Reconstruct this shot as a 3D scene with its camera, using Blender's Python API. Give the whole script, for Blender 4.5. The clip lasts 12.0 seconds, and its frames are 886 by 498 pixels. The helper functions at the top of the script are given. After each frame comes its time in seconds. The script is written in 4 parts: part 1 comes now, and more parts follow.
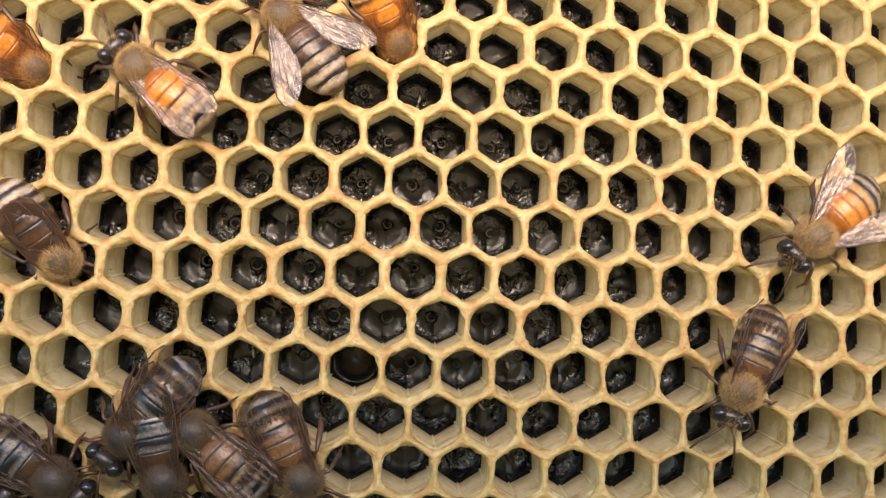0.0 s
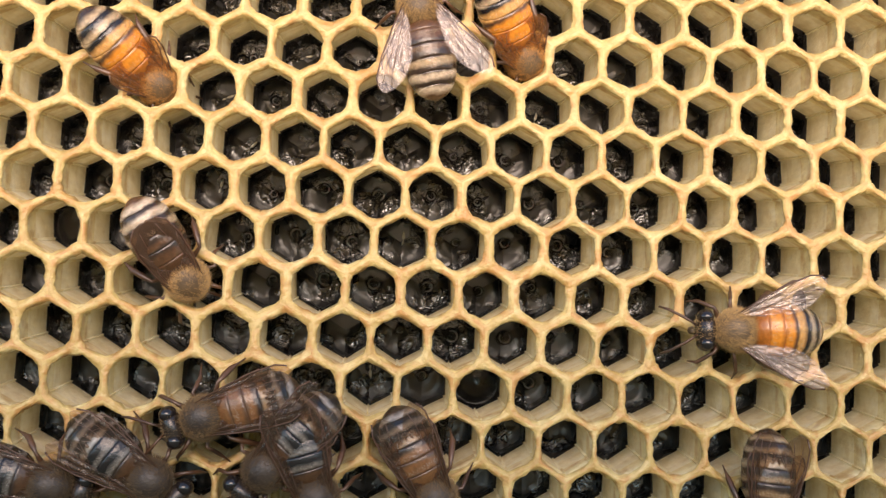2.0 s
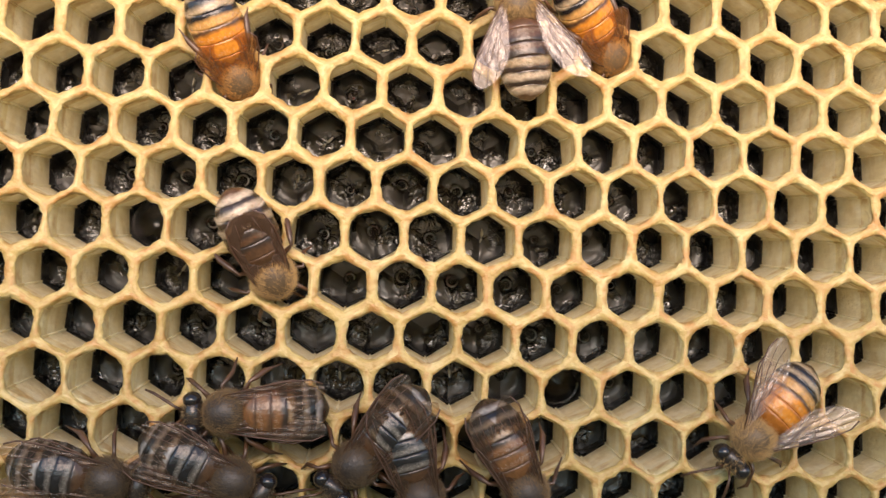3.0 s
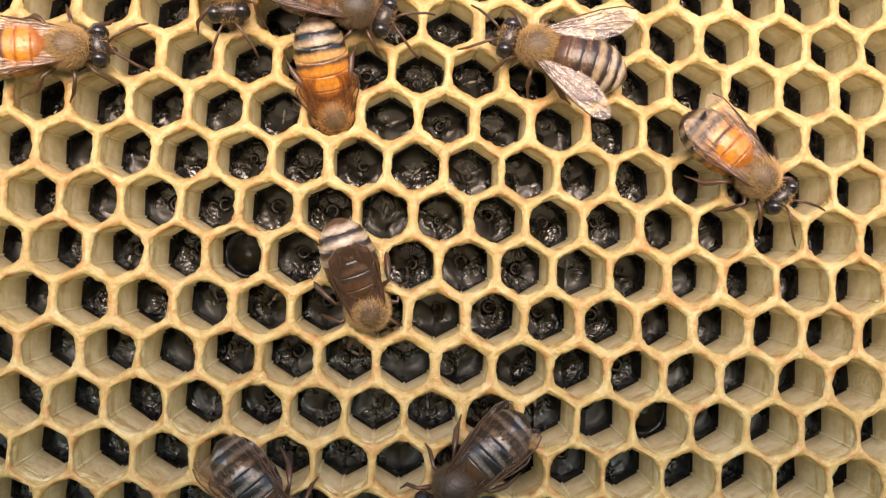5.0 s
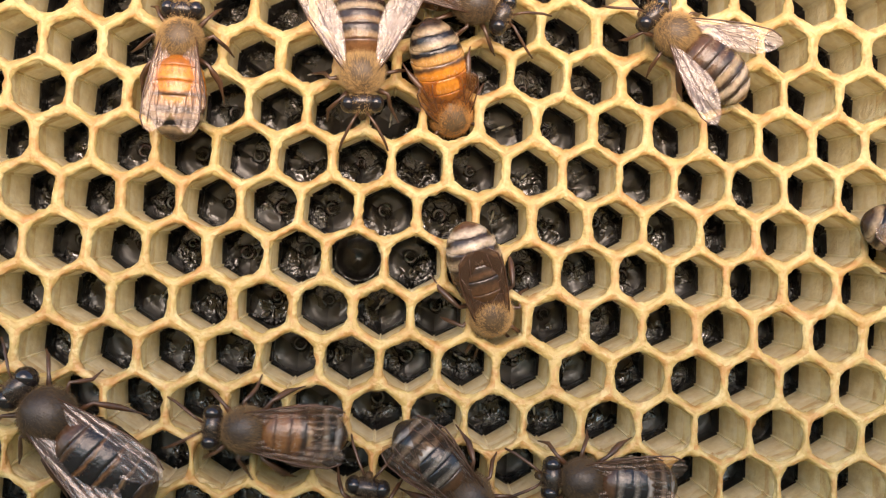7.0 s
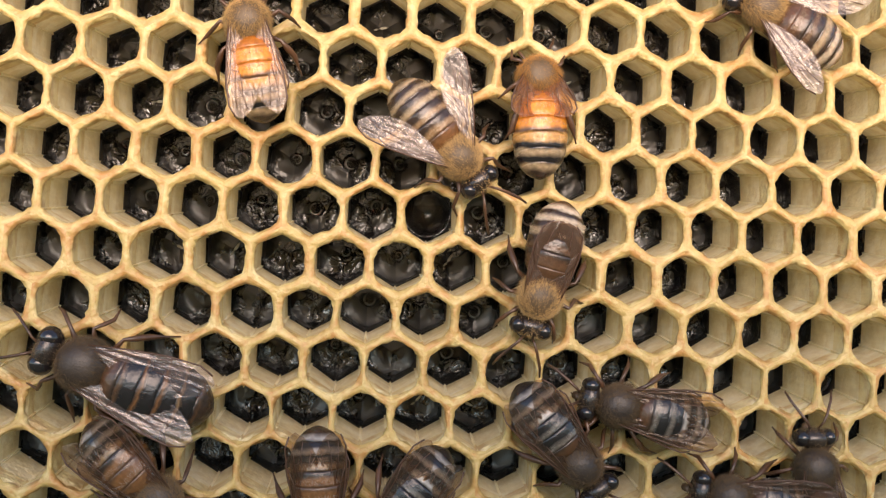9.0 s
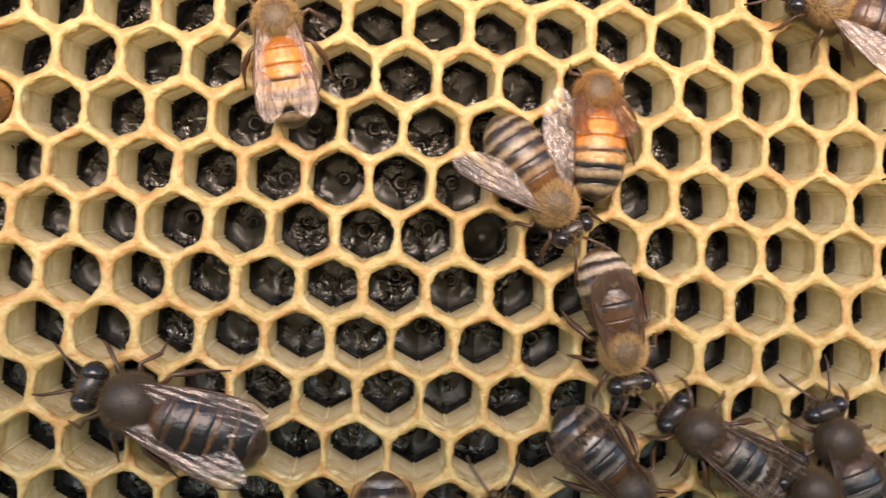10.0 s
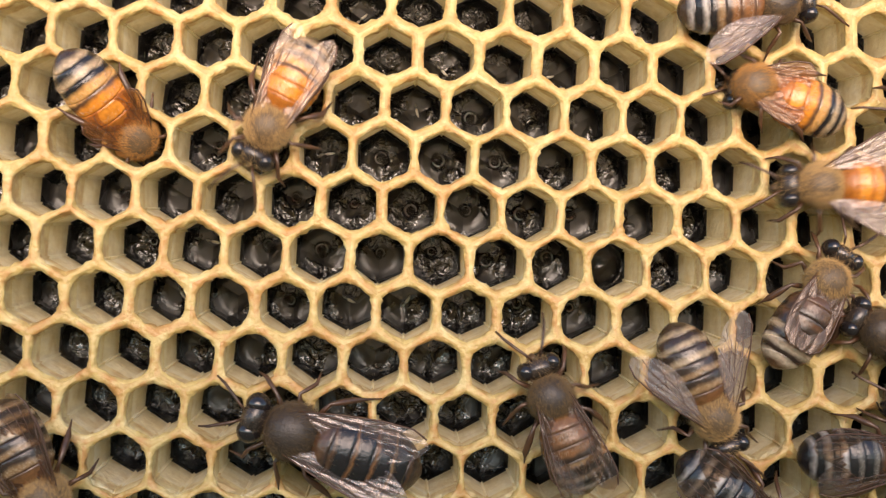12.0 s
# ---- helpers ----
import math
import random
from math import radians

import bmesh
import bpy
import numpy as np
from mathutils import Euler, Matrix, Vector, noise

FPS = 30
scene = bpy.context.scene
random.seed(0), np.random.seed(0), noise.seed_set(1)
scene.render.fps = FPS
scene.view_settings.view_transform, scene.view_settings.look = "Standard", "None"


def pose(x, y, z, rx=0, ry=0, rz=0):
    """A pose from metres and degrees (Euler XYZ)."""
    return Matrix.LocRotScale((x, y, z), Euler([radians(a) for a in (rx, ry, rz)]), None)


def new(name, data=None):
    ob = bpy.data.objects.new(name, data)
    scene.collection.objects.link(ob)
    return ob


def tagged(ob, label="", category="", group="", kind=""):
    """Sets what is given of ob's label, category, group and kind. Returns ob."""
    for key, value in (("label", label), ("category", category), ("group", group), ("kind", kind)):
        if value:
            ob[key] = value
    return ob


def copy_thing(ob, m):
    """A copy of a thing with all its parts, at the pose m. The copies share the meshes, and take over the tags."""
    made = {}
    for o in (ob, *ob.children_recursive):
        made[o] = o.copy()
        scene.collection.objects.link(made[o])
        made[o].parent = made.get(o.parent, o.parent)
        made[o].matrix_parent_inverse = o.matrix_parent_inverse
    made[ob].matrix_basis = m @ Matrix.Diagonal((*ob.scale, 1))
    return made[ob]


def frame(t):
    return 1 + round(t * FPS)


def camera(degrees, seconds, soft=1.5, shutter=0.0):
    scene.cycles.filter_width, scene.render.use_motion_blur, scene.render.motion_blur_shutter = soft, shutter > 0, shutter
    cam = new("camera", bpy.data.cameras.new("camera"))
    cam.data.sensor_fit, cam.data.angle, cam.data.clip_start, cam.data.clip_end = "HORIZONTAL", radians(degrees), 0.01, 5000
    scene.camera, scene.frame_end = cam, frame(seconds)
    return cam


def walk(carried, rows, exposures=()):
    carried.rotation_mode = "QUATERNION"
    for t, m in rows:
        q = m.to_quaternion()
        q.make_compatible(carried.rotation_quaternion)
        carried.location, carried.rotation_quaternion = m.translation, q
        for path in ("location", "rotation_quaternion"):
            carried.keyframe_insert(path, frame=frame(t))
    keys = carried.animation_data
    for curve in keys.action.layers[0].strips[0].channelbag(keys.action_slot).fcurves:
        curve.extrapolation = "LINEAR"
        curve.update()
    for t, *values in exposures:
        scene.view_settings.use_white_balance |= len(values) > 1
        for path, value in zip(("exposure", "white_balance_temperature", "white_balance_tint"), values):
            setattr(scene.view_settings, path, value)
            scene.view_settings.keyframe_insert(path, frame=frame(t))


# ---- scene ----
MM = 0.001
cam = camera(48.26, 12.0, soft=1.25, shutter=0.4)
# seconds, eye in millimetres, turn in degrees
PATH = [
    (0.0, 40.93, -93.96, -11.29, 95.71, -1.92, -4.41),
    (0.5, 38.15, -92.87, -10.84, 95.93, -2.11, -4.39),
    (1.0, 32.86, -90.82, -10.04, 95.46, -2.19, -4.31),
    (1.5, 30.98, -90.40, -8.12, 95.36, -2.23, -4.54),
    (2.0, 28.40, -91.88, -9.31, 95.55, -2.21, -4.66),
    (2.5, 24.28, -92.10, -9.54, 95.47, -2.21, -4.90),
    (3.0, 19.64, -89.73, -9.05, 95.15, -2.25, -5.19),
    (5.0, 13.13, -90.49, -6.63, 95.23, -2.61, -3.83),
    (5.5, 12.79, -89.73, -4.91, 94.78, -2.73, -4.11),
    (6.0, 11.16, -89.56, -6.87, 95.48, -2.84, -4.20),
    (6.5, 1.99, -87.83, -7.74, 95.44, -2.96, -4.70),
    (7.0, 0.51, -89.25, -6.85, 95.39, -3.04, -4.98),
    (9.0, -6.98, -88.83, -7.07, 92.77, -3.03, -5.42),
    (9.5, -7.49, -85.28, -6.46, 92.66, -2.89, -4.94),
    (10.0, -11.45, -83.38, -5.51, 93.16, -2.77, -5.22),
    (10.5, -17.05, -82.33, -5.73, 93.11, -2.66, -5.15),
    (11.0, -16.95, -83.16, -3.52, 92.90, -2.70, -5.26),
    (11.5, -19.59, -84.03, -5.19, 93.99, -2.55, -4.87),
    (12.0, -22.47, -86.13, -5.34, 94.29, -2.48, -4.71),
]
walk(cam, [(t, pose(x * MM, y * MM, z * MM, rx, ry, rz)) for t, x, y, z, rx, ry, rz in PATH])

# ---- light ----
world = bpy.data.worlds.new("sky")
scene.world = world
world.use_nodes = True
sky = world.node_tree.nodes.new("ShaderNodeTexSky")
sky.sky_type, sky.sun_disc = "NISHITA", False
sky.sun_elevation, sky.sun_rotation = radians(35), radians(20)
world.node_tree.nodes["Background"].inputs["Strength"].default_value = 0.15
world.node_tree.links.new(sky.outputs[0], world.node_tree.nodes["Background"].inputs["Color"])
# added, unseen long lamp just over the eye; tilt and spread dim the lower comb
lamp = new("bench_lamp", bpy.data.lights.new("bench_lamp", "AREA"))
lamp.data.shape, lamp.data.size, lamp.data.size_y = "RECTANGLE", 0.46, 0.08
lamp.data.energy, lamp.data.color = 0.166, (1.0, 0.733, 0.572)
lamp.data.spread = radians(78)
lamp.matrix_world = pose(0.04, -0.095, 0.048, 84, 0, 0)
scene.view_settings.exposure = 1.55


# ---- materials ----
def shader(name, rough=0.5, **kw):
    m = bpy.data.materials.new(name)
    m.use_nodes = True
    b = m.node_tree.nodes["Principled BSDF"]
    b.inputs["Roughness"].default_value = rough
    for key, value in kw.items():
        b.inputs[key.replace("_", " ")].default_value = value
    return m, m.node_tree, b


def link(nt, a, b):
    nt.links.new(a, b)


def noise_ramp(nt, scale, stops, detail=4.0, rough=0.6, seed=0.0):
    """Colour from a 3D noise of that scale (per metre) in the thing's own space."""
    co = nt.nodes.new("ShaderNodeTexCoord")
    info = nt.nodes.new("ShaderNodeObjectInfo")
    mul = nt.nodes.new("ShaderNodeVectorMath")
    mul.operation = "SCALE"
    link(nt, info.outputs["Random"], mul.inputs["Scale"])
    mul.inputs[0].default_value = (0.7 + seed, 1.3, 0.4)
    add = nt.nodes.new("ShaderNodeVectorMath")
    link(nt, co.outputs["Object"], add.inputs[0])
    link(nt, mul.outputs[0], add.inputs[1])
    tex = nt.nodes.new("ShaderNodeTexNoise")
    tex.inputs["Scale"].default_value, tex.inputs["Detail"].default_value, tex.inputs["Roughness"].default_value = scale, detail, rough
    link(nt, add.outputs[0], tex.inputs["Vector"])
    ramp = nt.nodes.new("ShaderNodeValToRGB")
    while len(ramp.color_ramp.elements) < len(stops):
        ramp.color_ramp.elements.new(0.5)
    for e, (p, c) in zip(ramp.color_ramp.elements, stops):
        e.position, e.color = p, (*c, 1)
    link(nt, tex.outputs["Fac"], ramp.inputs["Fac"])
    return ramp.outputs["Color"], tex.outputs["Fac"], add.outputs[0]


def relief(nt, b, height, strength, distance):
    bump = nt.nodes.new("ShaderNodeBump")
    bump.inputs["Strength"].default_value, bump.inputs["Distance"].default_value = strength, distance
    link(nt, height, bump.inputs["Height"])
    link(nt, bump.outputs["Normal"], b.inputs["Normal"])


def mix(nt, fac, a, b, mode="MIX"):
    m = nt.nodes.new("ShaderNodeMix")
    m.data_type, m.blend_type = "RGBA", mode
    for s, v in ((m.inputs[0], fac), (m.inputs[6], a), (m.inputs[7], b)):
        if hasattr(v, "is_linked"):
            link(nt, v, s)
        else:
            s.default_value = v
    return m.outputs[2]


def wax(name, stops, stain, amount, rough, thin):
    m, nt, b = shader(name, rough)
    col, fac, co = noise_ramp(nt, 420, stops)
    big = nt.nodes.new("ShaderNodeTexNoise")
    big.inputs["Scale"].default_value, big.inputs["Detail"].default_value = 620, 5
    link(nt, co, big.inputs["Vector"])
    r = nt.nodes.new("ShaderNodeMapRange")
    r.inputs[1].default_value, r.inputs[2].default_value, r.inputs[4].default_value = 0.475, 0.64, amount
    link(nt, big.outputs["Fac"], r.inputs[0])
    col = mix(nt, r.outputs[0], col, (*stain, 1))
    # faint streaks that run down the cell
    drawn = nt.nodes.new("ShaderNodeVectorMath")
    drawn.operation = "MULTIPLY"
    drawn.inputs[1].default_value = (1.0, 0.16, 1.0)
    link(nt, co, drawn.inputs[0])
    streak = nt.nodes.new("ShaderNodeTexNoise")
    streak.inputs["Scale"].default_value, streak.inputs["Detail"].default_value = 2200, 3
    link(nt, drawn.outputs[0], streak.inputs["Vector"])
    s = nt.nodes.new("ShaderNodeMapRange")
    s.inputs[1].default_value, s.inputs[2].default_value, s.inputs[3].default_value, s.inputs[4].default_value = 0.3, 0.7, 0.93, 1.04
    link(nt, streak.outputs["Fac"], s.inputs[0])
    shade = nt.nodes.new("ShaderNodeVectorMath")
    shade.operation = "SCALE"
    link(nt, col, shade.inputs[0])
    link(nt, s.outputs[0], shade.inputs["Scale"])
    link(nt, shade.outputs[0], b.inputs["Base Color"])
    fine = nt.nodes.new("ShaderNodeTexNoise")
    fine.inputs["Scale"].default_value, fine.inputs["Detail"].default_value = 1900, 5
    link(nt, co, fine.inputs["Vector"])
    relief(nt, b, fine.outputs["Fac"], 0.7, 0.0004)
    glow = nt.nodes.new("ShaderNodeBsdfTranslucent")
    link(nt, shade.outputs[0], glow.inputs["Color"])
    both = nt.nodes.new("ShaderNodeMixShader")
    both.inputs[0].default_value = thin
    link(nt, b.outputs[0], both.inputs[1])
    link(nt, glow.outputs[0], both.inputs[2])
    link(nt, both.outputs[0], nt.nodes["Material Output"].inputs["Surface"])
    return m


WAX_RIM = wax("wax_rim", [(0.34, (0.38, 0.25, 0.08)), (0.5, (0.46, 0.34, 0.122)), (0.66, (0.53, 0.425, 0.19))], (0.40, 0.195, 0.058), 0.75, 0.36, 0.15)
WAX_LIP = wax("wax_lip", [(0.34, (0.50, 0.36, 0.13)), (0.5, (0.61, 0.49, 0.20)), (0.66, (0.68, 0.58, 0.30))], (0.34, 0.16, 0.045), 0.7, 0.45, 0.25)
WAX_WALL = wax("wax_wall", [(0.34, (0.84, 0.78, 0.56)), (0.5, (0.91, 0.86, 0.66)), (0.66, (0.955, 0.925, 0.77))], (0.68, 0.58, 0.34), 0.45, 0.42, 0.42)
WAX_THROAT = wax("wax_throat", [(0.34, (0.74, 0.63, 0.34)), (0.5, (0.84, 0.75, 0.45)), (0.66, (0.90, 0.83, 0.57))], (0.52, 0.32, 0.12), 0.55, 0.42, 0.36)
WAX_SEAM = wax("wax_seam", [(0.3, (0.91, 0.86, 0.60)), (0.7, (0.97, 0.94, 0.76))], (0.88, 0.76, 0.44), 0.3, 0.3, 0.12)


def plastic():
    m, nt, b = shader("black_plastic", 0.3, Specular_IOR_Level=1.0, IOR=1.58)
    col, fac, co = noise_ramp(nt, 420, [(0.38, (0.006, 0.006, 0.0062)), (0.55, (0.010, 0.010, 0.0104)), (0.75, (0.022, 0.022, 0.022))], 3.0, 0.6)
    link(nt, col, b.inputs["Base Color"])
    # crinkled film of wax and cocoon in patches, smooth plastic between
    patch = nt.nodes.new("ShaderNodeTexNoise")
    patch.inputs["Scale"].default_value, patch.inputs["Detail"].default_value = 300, 2
    link(nt, co, patch.inputs["Vector"])
    where = nt.nodes.new("ShaderNodeMapRange")
    where.inputs[1].default_value, where.inputs[2].default_value, where.inputs[3].default_value = 0.40, 0.56, 0.04
    link(nt, patch.outputs["Fac"], where.inputs[0])
    fold = nt.nodes.new("ShaderNodeTexNoise")
    fold.inputs["Scale"].default_value, fold.inputs["Detail"].default_value, fold.inputs["Distortion"].default_value = 1050, 2, 1.2
    link(nt, co, fold.inputs["Vector"])
    high = nt.nodes.new("ShaderNodeMath")
    high.operation = "MULTIPLY"
    link(nt, fold.outputs["Fac"], high.inputs[0])
    link(nt, where.outputs[0], high.inputs[1])
    relief(nt, b, high.outputs[0], 1.0, 0.00035)
    rough = nt.nodes.new("ShaderNodeMapRange")
    rough.inputs[3].default_value, rough.inputs[4].default_value = 0.44, 0.16
    link(nt, where.outputs[0], rough.inputs[0])
    link(nt, rough.outputs[0], b.inputs["Roughness"])
    return m


PLASTIC = plastic()
JELLY, nt, b = shader("royal_jelly", 0.05, Transmission_Weight=0.97, IOR=1.34, Specular_IOR_Level=0.3)
b.inputs["Base Color"].default_value = (0.70, 0.68, 0.64, 1)
co = nt.nodes.new("ShaderNodeTexNoise")
co.inputs["Scale"].default_value = 1800
relief(nt, b, co.outputs["Fac"], 0.7, 0.0004)
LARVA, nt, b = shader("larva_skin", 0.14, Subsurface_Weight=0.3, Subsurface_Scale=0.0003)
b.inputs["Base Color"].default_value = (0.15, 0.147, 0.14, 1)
EGG, nt, b = shader("egg_shell", 0.3)
b.inputs["Base Color"].default_value = (0.72, 0.70, 0.62, 1)
NECTAR, nt, b = shader("nectar", 0.17, Transmission_Weight=0.97, IOR=1.47, Specular_IOR_Level=1.0)
b.inputs["Base Color"].default_value = (0.17, 0.165, 0.155, 1)


def chitin(name, stops, rough, bump=0.25, **kw):
    m, nt, b = shader(name, rough, **kw)
    col, fac, co = noise_ramp(nt, 700, stops)
    link(nt, col, b.inputs["Base Color"])
    fine = nt.nodes.new("ShaderNodeTexNoise")
    fine.inputs["Scale"].default_value = 5200
    link(nt, co, fine.inputs["Vector"])
    relief(nt, b, fine.outputs["Fac"], bump, 0.0001)
    return m


BROWN = chitin("brown_chitin", [(0.3, (0.055, 0.032, 0.017)), (0.7, (0.125, 0.075, 0.04))], 0.42)
DARK = chitin("dark_chitin", [(0.3, (0.012, 0.009, 0.007)), (0.7, (0.035, 0.026, 0.02))], 0.25)
LEG = chitin("leg_chitin", [(0.3, (0.022, 0.012, 0.007)), (0.7, (0.085, 0.04, 0.018))], 0.38)
SCUTUM = chitin("scutum_chitin", [(0.3, (0.05, 0.032, 0.016)), (0.7, (0.11, 0.075, 0.038))], 0.5, 0.5, Specular_IOR_Level=0.35)
# dark thorax; the shade low on the comb is put into its colour
SLATE = chitin("slate_chitin", [(0.3, (0.016, 0.012, 0.010)), (0.7, (0.040, 0.029, 0.020))], 0.45, 0.5, Specular_IOR_Level=0.4)


def abdomen_coat(name, root, length, stops, rough):
    """Soft bands across an abdomen that begins at x = root and is that long, in millimetres."""
    m, nt, b = shader(name, rough, Subsurface_Weight=0.08, Subsurface_Scale=0.0005)
    co = nt.nodes.new("ShaderNodeTexCoord")
    xyz = nt.nodes.new("ShaderNodeSeparateXYZ")
    link(nt, co.outputs["Object"], xyz.inputs[0])
    bend = nt.nodes.new("ShaderNodeMath")
    bend.operation = "POWER"
    bend.inputs[1].default_value = 2.0
    side = nt.nodes.new("ShaderNodeMath")
    side.operation = "ABSOLUTE"
    link(nt, xyz.outputs["Y"], side.inputs[0])
    link(nt, side.outputs[0], bend.inputs[0])
    tex = nt.nodes.new("ShaderNodeTexNoise")
    tex.inputs["Scale"].default_value, tex.inputs["Detail"].default_value = 900, 4
    link(nt, co.outputs["Object"], tex.inputs["Vector"])

    def madd(a, k, c):
        q = nt.nodes.new("ShaderNodeMath")
        q.operation = "MULTIPLY_ADD"
        for sock, v in zip(q.inputs, (a, k, c)):
            if hasattr(v, "is_linked"):
                link(nt, v, sock)
            else:
                sock.default_value = v
        return q.outputs[0]

    along = madd(xyz.outputs["X"], -1.0 / (length * MM), root / length)
    along = madd(bend.outputs[0], 0.0065 / (MM * MM), along)
    along = madd(tex.outputs["Fac"], 0.07, madd(along, 1.0, -0.035))
    ramp = nt.nodes.new("ShaderNodeValToRGB")
    while len(ramp.color_ramp.elements) < len(stops):
        ramp.color_ramp.elements.new(0.5)
    for e, (p, c) in zip(ramp.color_ramp.elements, stops):
        e.position, e.color = p, (*c, 1)
    link(nt, along, ramp.inputs["Fac"])
    grain = nt.nodes.new("ShaderNodeTexNoise")
    grain.inputs["Scale"].default_value, grain.inputs["Detail"].default_value = 2600, 4
    link(nt, co.outputs["Object"], grain.inputs["Vector"])
    g = nt.nodes.new("ShaderNodeMapRange")
    g.inputs[1].default_value, g.inputs[2].default_value, g.inputs[3].default_value, g.inputs[4].default_value = 0.3, 0.7, 0.7, 1.15
    link(nt, grain.outputs["Fac"], g.inputs[0])
    tone = nt.nodes.new("ShaderNodeVectorMath")
    tone.operation = "SCALE"
    link(nt, ramp.outputs["Color"], tone.inputs[0])
    link(nt, g.outputs[0], tone.inputs["Scale"])
    link(nt, tone.outputs[0], b.inputs["Base Color"])
    relief(nt, b, grain.outputs["Fac"], 0.3, 0.0002)
    return m


def bands(front, rows):
    """Colour stops: for each ring its start, fore colour, where the dark begins, the dark colour."""
    out = [(0.0, front)]
    for a, fore, d, dark, end in rows:
        out += [(a + 0.014, fore), (d - 0.045, fore), (d + 0.005, dark), (end - 0.010, dark)]
    return out


_A1, _A2, _A3 = (0.28, 0.095, 0.012), (0.46, 0.175, 0.018), (0.42, 0.23, 0.07)
_BLK, _DK, _BR, _TN = (0.012, 0.010, 0.010), (0.030, 0.019, 0.013), (0.075, 0.038, 0.018), (0.20, 0.125, 0.06)
_PG, _ASH = (0.27, 0.25, 0.225), (0.10, 0.088, 0.072)
_WH, _CR = (0.42, 0.34, 0.245), (0.28, 0.21, 0.125)
_RU = (0.15, 0.07, 0.026)
ABDOMEN_COLOURS = {
    "amber": bands(_A1, [(0.02, _A1, 0.16, _A1, 0.17), (0.18, _A2, 0.335, _A1, 0.36), (0.37, _A2, 0.50, _BR, 0.53), (0.54, _A3, 0.65, _BLK, 0.71), (0.72, _CR, 0.80, _BLK, 0.86), (0.87, _CR, 0.94, _DK, 1.0)]),
    "banded": bands(_BR, [(0.02, _BR, 0.14, _BR, 0.17), (0.18, _BR, 0.30, _DK, 0.36), (0.37, _BR, 0.46, _DK, 0.54), (0.55, _CR, 0.645, _DK, 0.71), (0.72, _WH, 0.81, _DK, 0.86), (0.87, _WH, 0.95, _BR, 1.0)]),
    "ashen": bands(_BR, [(0.02, _RU, 0.14, _BR, 0.17), (0.18, _TN, 0.27, _DK, 0.36), (0.37, _TN, 0.45, _DK, 0.54), (0.55, _CR, 0.63, _DK, 0.71), (0.72, _CR, 0.79, _DK, 0.86), (0.87, _CR, 0.93, _DK, 1.0)]),
    "brown": bands(_RU, [(0.02, _RU, 0.15, _BR, 0.17), (0.18, _RU, 0.32, _BR, 0.36), (0.37, _RU, 0.48, _DK, 0.54), (0.55, _TN, 0.63, _BLK, 0.71), (0.72, _PG, 0.79, _BLK, 0.86), (0.87, _PG, 0.93, _DK, 1.0)]),
    "gray": bands(_BR, [(0.02, _BR, 0.14, _DK, 0.17), (0.18, _ASH, 0.25, _BLK, 0.36), (0.37, _ASH, 0.44, _BLK, 0.54), (0.55, _PG, 0.62, _BLK, 0.71), (0.72, _PG, 0.79, _BLK, 0.86), (0.87, _PG, 0.92, _BLK, 1.0)]),
    "drone": bands(_BR, [(0.02, _BR, 0.14, _DK, 0.17), (0.18, _BR, 0.22, _BLK, 0.36), (0.37, _RU, 0.40, _BLK, 0.54), (0.55, _RU, 0.585, _BLK, 0.71), (0.72, _TN, 0.745, _BLK, 0.86), (0.87, _BR, 0.90, _DK, 1.0)]),
}
EYE, nt, b = shader("eye_black", 0.12)
b.inputs["Base Color"].default_value = (0.012, 0.010, 0.010, 1)
HAIR_TAN, nt, b = shader("hair_tan", 0.8, Specular_IOR_Level=0.1)
b.inputs["Base Color"].default_value = (0.185, 0.126, 0.064, 1)
# brown-gray hair, darkened to stand in for the shade low down
HAIR_DUN, nt, b = shader("hair_dun", 0.8, Specular_IOR_Level=0.1)
b.inputs["Base Color"].default_value = (0.11, 0.077, 0.043, 1)
HAIR_GOLD, nt, b = shader("hair_gold", 0.8, Specular_IOR_Level=0.1)
b.inputs["Base Color"].default_value = (0.40, 0.265, 0.115, 1)
HAIR_AMBER, nt, b = shader("hair_amber", 0.8, Specular_IOR_Level=0.1)
b.inputs["Base Color"].default_value = (0.36, 0.19, 0.06, 1)
HAIR_ASH, nt, b = shader("hair_ash", 0.8, Specular_IOR_Level=0.1)
b.inputs["Base Color"].default_value = (0.26, 0.235, 0.20, 1)
HAIR_BROWN, nt, b = shader("hair_brown", 0.8, Specular_IOR_Level=0.1)
b.inputs["Base Color"].default_value = (0.14, 0.10, 0.06, 1)
HAIR_PALE, nt, b = shader("hair_pale", 0.8, Specular_IOR_Level=0.1)
b.inputs["Base Color"].default_value = (0.33, 0.26, 0.17, 1)


